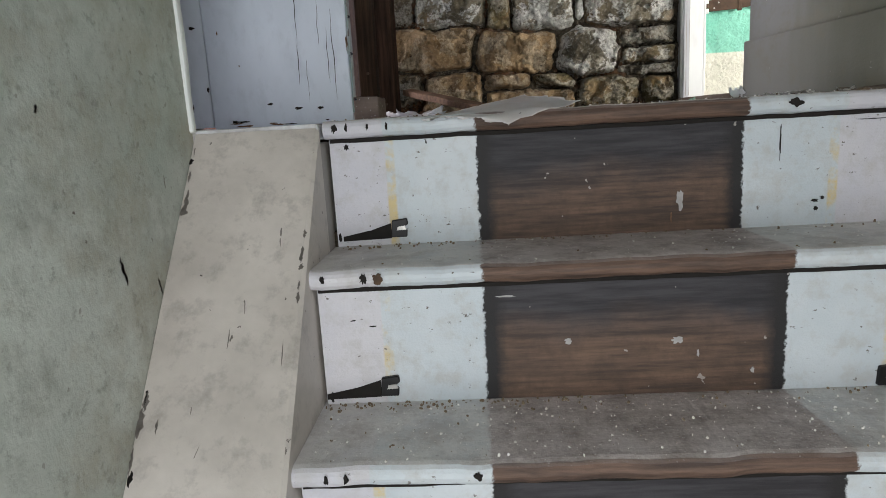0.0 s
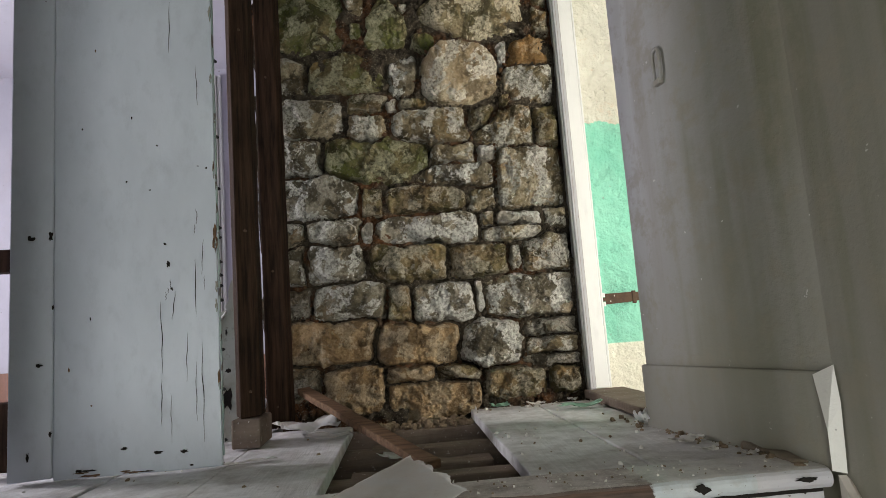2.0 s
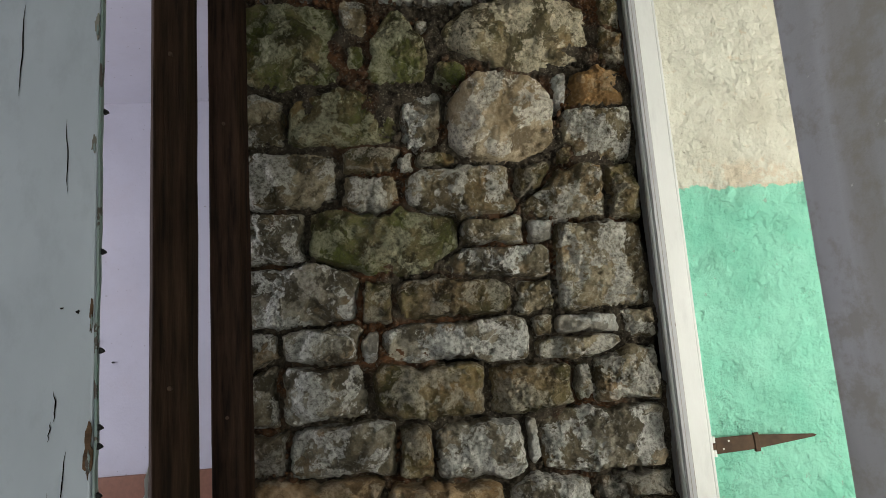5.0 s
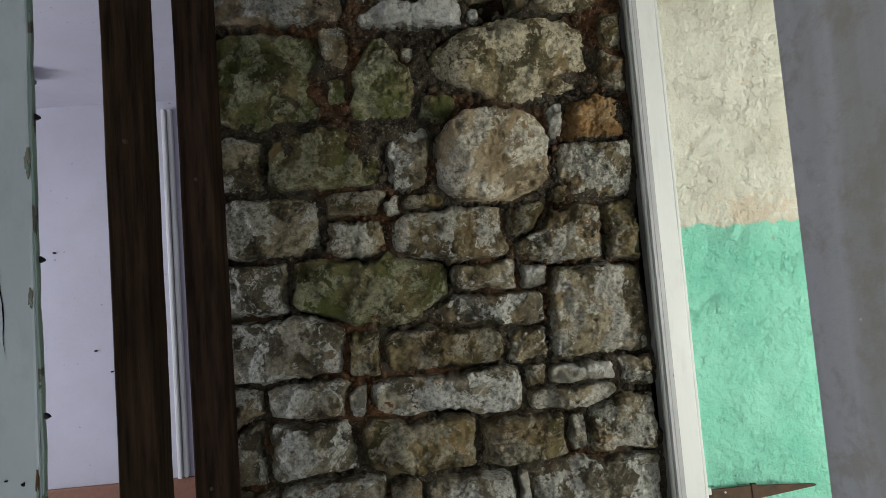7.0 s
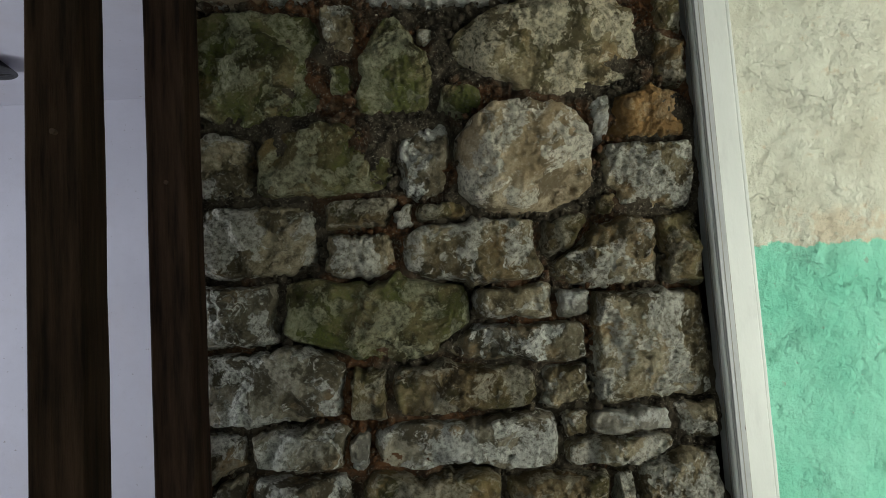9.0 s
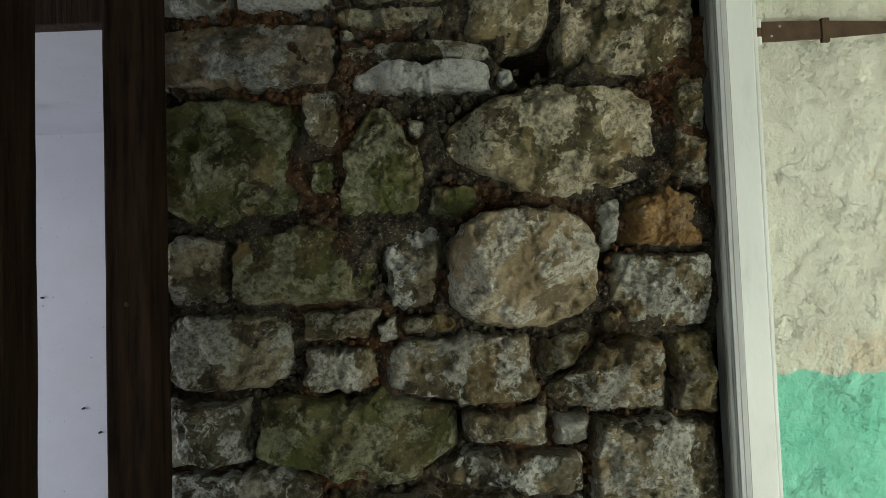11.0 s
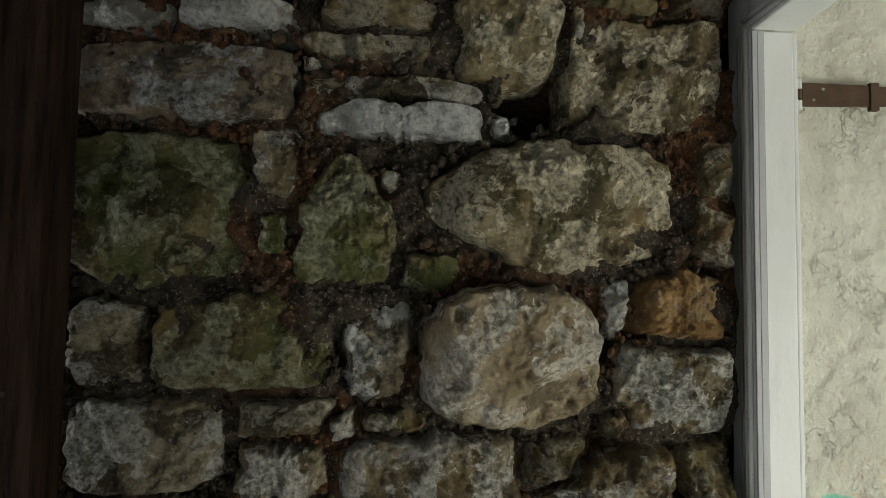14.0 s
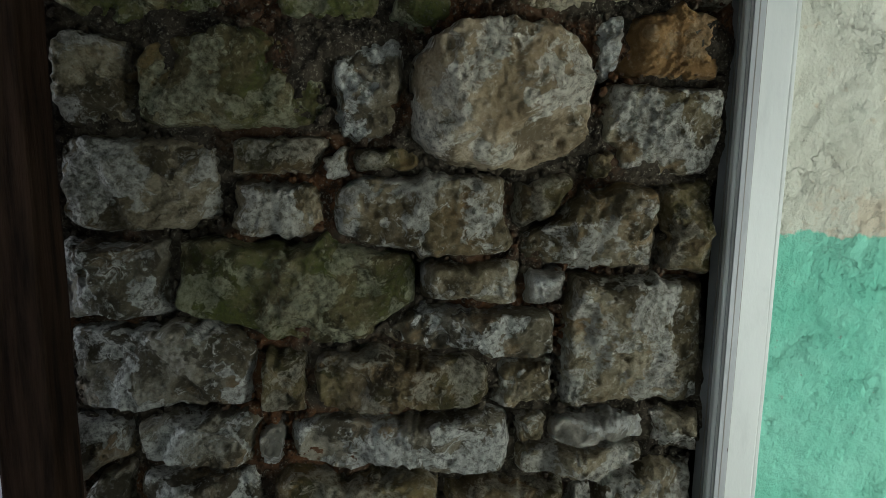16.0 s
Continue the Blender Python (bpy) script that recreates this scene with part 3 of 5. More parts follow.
def beyond(spec, x, z):
    """How far a place lies outside a stone's planned outline, negative within."""
    dx, dz = x - spec[0], z - spec[1]
    f = math.atan2(dz, dx) / (2 * math.pi) * TURNS
    i = math.floor(f)
    r = spec[7]
    return math.hypot(dx, dz) - (r[i % TURNS] * (1 - f + i) + r[(i + 1) % TURNS] * (f - i))


def fitted(k, gap):
    """A stone's outline after it has been fitted between its neighbours."""
    me = STONES[k]
    x, z, w, h, grow, reach = me[0], me[1], me[2], me[3], me[6], me[7]
    near = [s for s in STONES if s is not me and abs(s[0] - x) < (s[2] + w) / 2 + 0.06 and abs(s[1] - z) < (s[3] + h) / 2 + 0.06]
    outline = []
    for j in range(TURNS):
        a = 2 * math.pi * j / TURNS
        c, s_ = math.cos(a), math.sin(a)
        best = reach[j] + grow
        while best > 0.6 * reach[j]:
            px, pz, d = x + c * best, z + s_ * best, best - reach[j]
            if px < 0.706 and all(beyond(s, px, pz) > d + gap for s in near):
                break
            best -= 0.002
        outline.append(best)
    return [(outline[j - 1] + 2 * outline[j] + outline[(j + 1) % TURNS]) / 4 for j in range(TURNS)]


def build_stone(k):
    x, z, w, h, material, out, grow, reach, rnd = STONES[k]
    seed = Vector((rnd.uniform(-50, 50), rnd.uniform(-50, 50), rnd.uniform(-50, 50)))
    outline = fitted(k, rnd.uniform(0.004, 0.009))
    big = w * h > 0.010
    rings, sides = (50, 180) if big else (26, 90)
    size = min(w, 1.6 * h)
    tilt_x, tilt_z = rnd.uniform(-0.22, 0.22) * min(1.0, 0.12 / w), rnd.uniform(-0.32, 0.16) * min(1.0, 0.12 / h)
    out = out * min(1.0, math.sqrt(w * h) / 0.10) + rnd.uniform(-0.012, 0.008)
    # broken faces: the front is the outermost of a few tilted planes
    planes = [(0.0, rnd.uniform(-0.10, 0.10), rnd.uniform(-0.14, 0.10))]
    for n in range(8):
        a, steep = rnd.uniform(0, 2 * math.pi), rnd.uniform(0.25, 1.0)
        planes.append((-steep * rnd.uniform(0.08, 0.36) * size, steep * math.cos(a), steep * math.sin(a)))
    ledge = rnd.uniform(0.3, 0.55)
    bm = bmesh.new()
    grid = []
    for i in range(1, rings + 2):
        row = []
        for j in range(sides):
            a = 2 * math.pi * j / sides
            r = 1 - (1 - min(1.0, i / rings)) ** 1.5
            full = outline[j * TURNS // sides]
            rim = seed + Vector((math.cos(a) * full, 0, math.sin(a) * full)) * 40
            full += 0.0030 * noise.noise(rim) + 0.0030 * noise.noise(rim * 2.7)
            u, v = math.cos(a) * full * r, math.sin(a) * full * r
            if i == rings + 1:
                row.append(bm.verts.new((u, 0.09, v)))
                continue
            q = seed + Vector((u, 0, v)) * 11
            inner = full * (1 - r)
            brim = max(0.004, min(0.016, 0.16 * size) + 0.009 * noise.noise(q * 1.9 + Vector((5, 5, 5))))
            round_off = max(0.0, 1 - inner / brim) ** 2.0
            face = min(max(d + su * u + sv * v for d, su, sv in planes), max(0.014, out * 0.85))
            y = -out + face + tilt_x * u + tilt_z * v
            bulge = abs(noise.noise(q * 1.2 + Vector((9, 2, 4)))) + 0.5 * abs(noise.noise(q * 2.7 + Vector((1, 7, 4))))
            y += 0.020 * bulge - 0.006
            y += 0.006 * max(0.0, min(1.0, (noise.noise(q * 0.8 + Vector((2, 8, 3))) - ledge + 0.35) * 9))
            y += (0.030 - y) * round_off if y < 0.030 else 0
            rough = noise.fractal(q, 0.65, 2.2, 6)
            chisel = abs(noise.noise(q * 6.5)) + 0.6 * abs(noise.noise(q * 13 + Vector((3, 3, 8))))
            pit = max(0.0, noise.noise(q * 3.7 + Vector((4, 4, 1))) - 0.42)
            y += -0.0095 * rough + 0.030 * pit + 0.0070 * chisel
            row.append(bm.verts.new((u, y, v)))
        grid.append(row)
    for i in range(rings):
        for j in range(sides):
            n = (j + 1) % sides
            bm.faces.new((grid[i][j], grid[i + 1][j], grid[i + 1][n], grid[i][n]))
    centre = bm.verts.new(sum((v.co for v in grid[0]), Vector()) / sides)
    for j in range(sides):
        bm.faces.new((centre, grid[0][j], grid[0][(j + 1) % sides]))
    ob = part("stone", bm, material, stone_wall, smooth=True)
    ob.location = (x, 2.362, z)


stone(-0.166, 2.596, 0.093, 0.117, GREY, turn=0.0, cut=(0.2, 0.3, 0, 0))
stone(0.011, 2.600, 0.247, 0.140, MOSS, turn=0.0, cut=(0.5, 0.1, 0.2, 0.3))
stone(0.202, 2.592, 0.098, 0.149, ASH, turn=0.0, cut=(0.5, 0.3, 0.5, 0.5), p=3.2)
stone(0.389, 2.585, 0.263, 0.202, PALE, turn=0.0, cut=(0.55, 0.35, 0.45, 0.45), p=3.6, out=0.055)
stone(0.533, 2.655, 0.034, 0.081, WHITE, turn=-6.0, cut=(0.2, 0.2, 0.2, 0.4), p=3.5)
stone(0.622, 2.656, 0.130, 0.108, ORANGE, turn=0.0, cut=(0.4, 0.2, 0.3, 0.5), p=3.2, out=0.036)
stone(0.603, 2.540, 0.151, 0.132, GREY, turn=0.0, cut=(0.3, 0.1, 0.1, 0.5))
stone(0.539, 2.498, 0.039, 0.063, BROWN, turn=0.0, cut=(0.9, 0.6, 0, 0), p=4)
stone(-0.106, 2.460, 0.213, 0.130, GREY, turn=0.0, cut=(0.1, 0.1, 0.4, 0.2))
stone(0.084, 2.501, 0.149, 0.058, BROWN, turn=0.0, cut=(0.1, 0.3, 0.2, 0))
stone(0.070, 2.421, 0.112, 0.092, GREY, turn=0.0, cut=(0.3, 0.1, 0.1, 0.4))
stone(0.152, 2.491, 0.048, 0.041, GREY, turn=0.0, cut=(0.6, 0.2, 0.1, 0.1))
stone(0.222, 2.495, 0.093, 0.035, BROWN, turn=0.0, cut=(0.3, 0.3, 0.3, 0.2))
stone(0.282, 2.417, 0.239, 0.121, GREY, turn=0.0, cut=(0.15, 0.1, 0.2, 0.25))
stone(0.447, 2.430, 0.091, 0.083, BROWN, turn=0.0, cut=(0.1, 0.4, 0.6, 0.4))
stone(0.529, 2.403, 0.199, 0.126, GREY, turn=0.0, cut=(1, 0.2, 0.1, 0.2))
stone(0.658, 2.400, 0.062, 0.140, BROWN, turn=0.0, cut=(0.2, 0.1, 0.1, 0.1))
stone(-0.149, 2.324, 0.143, 0.114, ASH, turn=0.0, cut=(0.2, 0.1, 0.2, 0.1))
stone(0.098, 2.306, 0.347, 0.154, MOSS, turn=0.0, cut=(0.05, 0.25, 0.6, 0.75), p=5)
stone(0.352, 2.319, 0.148, 0.067, GREY, turn=0.0, cut=(0.2, 0.1, 0.1, 0.2))
stone(0.458, 2.313, 0.062, 0.047, WHITE, turn=4.0, cut=(0.1, 0.1, 0.1, 0.1))
stone(0.352, 2.245, 0.239, 0.082, ASH, turn=-3.0, cut=(0.55, 0.1, 0.1, 0.5))
stone(0.584, 2.230, 0.188, 0.199, GREY, turn=0.0, cut=(0.15, 0.1, 0.15, 0.1), p=6)
stone(-0.090, 2.196, 0.259, 0.134, ASH, turn=0.0, cut=(0.1, 0.25, 0.2, 0.1))
stone(0.076, 2.178, 0.081, 0.084, BROWN, turn=0.0, cut=(0.5, 0.3, 0.4, 0.3), p=3.2)
stone(0.251, 2.173, 0.267, 0.092, BROWN, turn=2.0, cut=(0.2, 0.3, 0.3, 0.3), p=4)
stone(0.433, 2.169, 0.086, 0.077, GREY, turn=0.0, cut=(0.3, 0.1, 0.3, 0.3), p=4)
stone(-0.188, 2.067, 0.071, 0.093, ASH, turn=0.0, cut=(0.2, 0.4, 0.6, 0.2))
stone(-0.045, 2.078, 0.155, 0.095, ASH, turn=3.0, cut=(0.3, 0.1, 0.1, 0.5))
stone(0.052, 2.059, 0.040, 0.062, WHITE, turn=0.0, cut=(0.2, 0.1, 0.1, 0.1))
stone(0.250, 2.072, 0.334, 0.102, ASH, turn=0.0, cut=(0.4, 0.05, 0.15, 0.25))
stone(0.443, 2.097, 0.040, 0.048, GREY, turn=0.0, cut=(0.7, 0.3, 0.3, 0.2))
stone(0.551, 2.093, 0.153, 0.042, WHITE, turn=-1.0, cut=(0.2, 0.1, 0.3, 0.2))
stone(0.516, 2.047, 0.196, 0.050, GREY, turn=0.0, cut=(0.4, 0.2, 0.4, 0.2))
stone(0.664, 2.093, 0.064, 0.059, GREY, turn=0.0, cut=(0.2, 0.2, 0.3, 0.3))
stone(-0.046, 1.986, 0.195, 0.123, ASH, turn=2.0, cut=(0.2, 0.1, 0.1, 0.2))
stone(0.178, 1.973, 0.246, 0.134, BROWN, turn=0.0, cut=(0.1, 0.1, 0.2, 0.5))
stone(0.410, 1.959, 0.193, 0.108, BROWN, turn=0.0, cut=(0.1, 0.2, 0.3, 0.2))
stone(0.530, 1.966, 0.045, 0.079, GREY, turn=0.0, cut=(0.4, 0.2, 0.2, 0.5))
stone(0.613, 1.971, 0.136, 0.114, GREY, turn=0.0, cut=(0.5, 0.1, 0.1, 0.1))
stone(-0.176, 1.985, 0.065, 0.139, ASH, turn=0.0, cut=(0.1, 0.3, 0.1, 0.1))
stone(-0.172, 1.860, 0.081, 0.086, DARK, turn=0.0, cut=(0.1, 0.2, 0.1, 0.1))
stone(-0.016, 1.855, 0.231, 0.118, ASH, turn=2.0, cut=(0.4, 0.1, 0.1, 0.3))
stone(0.149, 1.844, 0.070, 0.119, BROWN, turn=0.0, cut=(0.2, 0.3, 0.1, 0.1))
stone(0.283, 1.834, 0.200, 0.130, ASH, turn=0.0, cut=(0.1, 0.15, 0.3, 0.2))
stone(0.400, 1.855, 0.028, 0.093, WHITE, turn=5.0)
stone(0.541, 1.844, 0.255, 0.143, ASH, turn=0.0, cut=(0.1, 0.1, 0.3, 0.25), p=5)
stone(-0.073, 1.732, 0.264, 0.144, TAN, turn=0.0, cut=(0.05, 0.05, 0.25, 0.1), p=5.5)
stone(0.197, 1.711, 0.259, 0.141, TAN, turn=0.0, cut=(0.3, 0.1, 0.15, 0.3))
stone(0.428, 1.702, 0.203, 0.148, ASH, turn=0.0, cut=(0.4, 0.35, 0.35, 0.35), p=3.8, out=0.04)
stone(0.610, 1.738, 0.152, 0.053, DARK, turn=0.0, cut=(0.3, 0.3, 0.3, 0.3))
stone(0.608, 1.678, 0.160, 0.050, GREY, turn=0.0, cut=(0.2, 0.2, 0.2, 0.2))
stone(-0.161, 1.617, 0.095, 0.100, DARK, turn=0.0, cut=(0.1, 0.2, 0.1, 0.1))
stone(-0.012, 1.583, 0.195, 0.138, TAN, turn=0.0, cut=(0.2, 0.1, 0.1, 0.3))
stone(0.167, 1.622, 0.158, 0.059, TAN, turn=0.0, cut=(0.2, 0.2, 0.3, 0.2))
stone(0.233, 1.539, 0.284, 0.113, TAN, turn=0.0, cut=(0.2, 0.3, 0.4, 0.4))
stone(0.501, 1.574, 0.194, 0.089, BROWN, turn=0.0, cut=(0.3, 0.1, 0.1, 0.2))
stone(0.649, 1.581, 0.097, 0.089, BROWN, turn=0.0, cut=(0.4, 0.2, 0.1, 0.1))
stone(0.610, 1.631, 0.165, 0.040, DARK, turn=0.0)
stone(0.312, 1.615, 0.139, 0.053, BROWN, turn=0.0, cut=(0.2, 0.2, 0.1, 0.4))
stone(-0.100, 2.779, 0.256, 0.221, MOSS, turn=0.0, cut=(0.15, 0.25, 0.35, 0.35), p=4.2, out=0.04)
stone(0.054, 2.847, 0.063, 0.103, GREY, turn=0.0, cut=(0.1, 0.2, 0.3, 0.5))
stone(0.055, 2.756, 0.055, 0.062, MOSS, turn=0.0, cut=(0.1, 0.1, 0.5, 0.4))
stone(0.155, 2.776, 0.142, 0.190, MOSS, turn=0.0, cut=(0.85, 0.85, 0.1, 0.1), p=5)
stone(0.216, 2.830, 0.029, 0.037, GREY, turn=0.0, cut=(0.3, 0.3, 0.3, 0.3), p=3)
stone(0.438, 2.797, 0.372, 0.200, CRUSTED, turn=0.0, cut=(0.75, 0.35, 0.5, 0.85), p=4.5, out=0.036)
stone(0.675, 2.855, 0.052, 0.094, BROWN, turn=0.0, cut=(0.5, 0.2, 0.1, 0.5))
stone(0.672, 2.765, 0.056, 0.086, BROWN, turn=0.0, cut=(0.2, 0.1, 0.1, 0.3))
stone(0.274, 2.704, 0.086, 0.051, MOSS, turn=0.0, cut=(0.2, 0.4, 0.4, 0.2))
stone(0.231, 2.911, 0.247, 0.045, WHITE, turn=-1.0, cut=(0.35, 0.05, 0.05, 0.2), p=5, out=0.05, grow=0.002)
stone(0.368, 2.911, 0.033, 0.036, WHITE, turn=0.0, cut=(0.3, 0.3, 0.5, 0.2), p=3, grow=0.002)
stone(-0.075, 2.967, 0.313, 0.115, SLAB, turn=-1.0, cut=(0.4, 0.1, 0.1, 0.15), p=6, out=0.04)
stone(0.216, 2.958, 0.262, 0.039, GREY, turn=0.0, cut=(0.3, 0.4, 0.2, 0.3), p=3.5, grow=0.002)
stone(0.176, 3.021, 0.179, 0.040, BROWN, turn=-3.0, cut=(0.6, 0.1, 0.2, 0.4))
stone(0.200, 3.070, 0.168, 0.049, BROWN, turn=-2.0, cut=(0.3, 0.1, 0.2, 0.2))
stone(0.097, 3.001, 0.026, 0.022, GREY, turn=0.0)
stone(0.382, 3.040, 0.166, 0.132, CRUSTED, turn=0.0, cut=(0.3, 0.3, 0.55, 0.25), p=4, out=0.05, grow=0.0)
stone(0.572, 2.989, 0.230, 0.176, CRUSTED, turn=0.0, cut=(0.15, 0.15, 0.1, 0.1), p=6, grow=0.0)
stone(0.655, 3.108, 0.085, 0.052, BROWN, turn=0.0, cut=(0.4, 0.3, 0.2, 0.2))
stone(0.540, 3.105, 0.130, 0.052, BROWN, turn=0.0, cut=(0.2, 0.3, 0.3, 0.2))
stone(0.478, 3.055, 0.024, 0.059, GREY, turn=0.0)
stone(-0.163, 3.060, 0.145, 0.042, WHITE, turn=2.0, cut=(0.2, 0.1, 0.4, 0.3))
stone(-0.008, 3.066, 0.169, 0.045, WHITE, turn=-2.0, cut=(0.1, 0.2, 0.1, 0.1))
stone(-0.129, 3.109, 0.049, 0.077, WHITE, turn=0.0, cut=(0.1, 0.2, 0.2, 0.1))
stone(-0.053, 3.106, 0.099, 0.034, WHITE, turn=-2.0, cut=(0.2, 0.4, 0.4, 0.1))
stone(-0.018, 3.160, 0.183, 0.043, WHITE, turn=-2.0, cut=(0.2, 0.2, 0.1, 0.3))
stone(-0.127, 3.166, 0.038, 0.032, GREY, turn=0.0)
stone(0.097, 3.184, 0.087, 0.032, WHITE, turn=0.0)
stone(-0.063, 3.201, 0.173, 0.028, WHITE, turn=-1.0, cut=(0.1, 0.1, 0.2, 0.2))
stone(0.220, 3.161, 0.124, 0.069, MOSS, turn=0.0, cut=(0.3, 0.1, 0.1, 0.3))
stone(0.359, 3.123, 0.151, 0.036, GREY, turn=0.0, cut=(0.1, 0.3, 0.3, 0.3))
stone(0.344, 3.170, 0.122, 0.051, BROWN, turn=0.0, cut=(0.3, 0.1, 0.2, 0.2))
stone(0.512, 3.155, 0.207, 0.051, MOSS, turn=0.0, cut=(0.1, 0.1, 0.3, 0.1))

# courses above the view, up to the ceiling
for course in range(2):
    x = -0.22
    while x < 0.66:
        w = random.uniform(0.09, 0.2)
        stone(x + w / 2, 3.235 + 0.068 * course, w - 0.012, 0.058, random.choice((GREY, BROWN, WHITE)), 0, (0.2, 0.2, 0.2, 0.2))
        x += w
for k in range(len(STONES)):
    build_stone(k)


def rubble():
    """Small stones and crumbs of mortar packed into the joints."""
    rnd = random.Random(11)
    bm = bmesh.new()
    tries = 0
    made = 0
    while made < 3400 and tries < 60000:
        tries += 1
        x, z = rnd.uniform(-0.24, 0.70), rnd.uniform(1.50, 3.30)
        if math.hypot((x - 0.425) / 0.06, (z - 2.955) / 0.042) < 1:
            continue
        room = min((beyond(s, x, z) for s in STONES if abs(x - s[0]) < s[2] and abs(z - s[1]) < s[3]), default=0.01)
        if room < -0.002:
            continue
        r = rnd.choice((0.002, 0.0025, 0.003, 0.004, 0.005, 0.007))
        if room > 0.005 and rnd.random() < 0.25:
            r = rnd.uniform(0.6, 1.1) * min(0.012, room)
        m = Matrix.Translation((x, mortar_depth(z) - rnd.uniform(-0.002, 0.010), z)) @ Euler((rnd.random() * 6, rnd.random() * 6, rnd.random() * 6)).to_matrix().to_4x4() @ Matrix.Diagonal((r * rnd.uniform(0.8, 1.7), r, r * rnd.uniform(0.6, 1), 1))
        bmesh.ops.create_icosphere(bm, subdivisions=1, radius=1, matrix=m)
        made += 1
    for v in bm.verts:
        v.co += noise.noise_vector(v.co * 160) * 0.0036
    ob = part("rubble", bm, MORTAR, stone_wall, "small stones and crumbs in the joints")
    ob["kind"] = "stuff"


rubble()


# ---- doorway on the right: casing, lining, hinges ----
door = tagged(new("door_1"), "narrow white painted doorway without its door", "doorway", kind="structure")
part("casing", board(0.716, 0.738, 2.334, 2.396, 1.515, 3.115, 0.003, 0.0012, 12, 0.08), SHADED_CASING_PAINT, door)
part("casing_head", board(0.716, 0.738, 1.79, 2.333, 3.050, 3.117, 0.003, 0.0012, 12, 0.08), SHADED_CASING_PAINT, door)
for a, r in ((2.342, 0.0045), (2.352, 0.003)):
    bm = bmesh.new()
    tube(bm, (0.7155, a, 1.52), (0.7155, a, 3.05 + a - 2.334), r, 10)
    part("bead", bm, FRAME_PAINT, door, smooth=True)
    bm = bmesh.new()
    tube(bm, (0.7155, a, 3.05 + a - 2.334), (0.7155, 1.80, 3.05 + a - 2.334), r, 10)
    part("bead", bm, FRAME_PAINT, door, smooth=True)
# thin dark strips paint the shadow lines beside the beads
for a in (2.3470, 2.3562, 2.3660):
    part("groove", board(0.7146, 0.7164, a, a + 0.0016, 1.52, 3.05, 0.0003), SKIRT_DARK, door, "shadow line painted along the casing's moulding")
# strip added to darken the lining's edge like the casing's shaded face
part("edge_bead", board(0.7165, 0.7330, 2.3272, 2.3308, 1.535, 3.046, 0.001, 0.0006, 14, 0.08), SHADED_CASING_PAINT, door)
# two more painted shadow lines, on the lining's edge
for a, y in ((0.7232, 2.3267), (0.7335, 2.3302)):
    part("groove", board(a, a + 0.0015, y, y + 0.0012, 1.54, 3.045, 0.0003), SKIRT_DARK, door, "shadow line painted along the casing's moulding")
part("lining", board(0.7165, 0.778, 2.331, 2.352, 1.535, 3.048, 0.003, 0.0012, 12, 0.08), FRAME_PAINT, door)
part("lining_head", board(0.7165, 0.778, 1.79, 2.330, 3.047, 3.070, 0.003, 0.0012, 12, 0.08), FRAME_PAINT, door)
part("stop", board(0.7788, 0.786, 2.335, 2.352, 1.535, 3.048, 0.002, 0.0012, 14, 0.08), FRAME_PAINT, door)
part("threshold", board(0.70, 0.83, 1.80, 2.355, 1.506, 1.532, 0.005, 0.002, 12, 0.06), JOIST_WOOD, door, "dusty wooden threshold")


def strap_hinge(z, length, wide, narrow, tilt):
    """An iron strap hinge left on the lining, its strap standing out into the doorway."""
    h = thing("strap_hinge", "rusty iron strap hinge still fixed to the white door lining", "hinge", "hinges of the missing door")
    for i in range(3):
        bm = bmesh.new()
        tube(bm, (0, 0, -0.022 + 0.0148 * i), (0, 0, -0.009 + 0.0148 * i), 0.006)
        part("knuckle", bm, FRAME_PAINT if i % 2 == 0 else RUST, h, smooth=False)
    bm = bmesh.new()
    prism(bm, ((0.006, -wide / 2), (length * 0.38, -wide * 0.46), (length, -narrow / 2), (length + 0.006, 0), (length, narrow / 2), (length * 0.38, wide * 0.46), (0.006, wide / 2)), -0.002, 0.002)
    soften(bm, 0.0008, 1)
    part("strap", bm, RUST, h)
    bm = bmesh.new()
    box(bm, length * 0.40, length * 0.45, -0.0045, 0.004, -wide * 0.62, wide * 0.56)
    soften(bm, 0.001, 1)
    part("clasp", bm, RUST, h)
    for x, z1 in ((0.022, -0.008), (0.036, 0.008)):
        bm = bmesh.new()
        tube(bm, (x, -0.0032, z1), (x, 0.002, z1), 0.0022, 10)
        part("screw_hole", bm, BRIGHT_STEEL, h)
    h.matrix_basis = pose(0.790, 2.344, z, 0, tilt, 0)
    return h


strap_hinge(2.962, 0.26, 0.034, 0.014, 0)
strap_hinge(1.808, 0.235, 0.034, 0.006, -1.5)

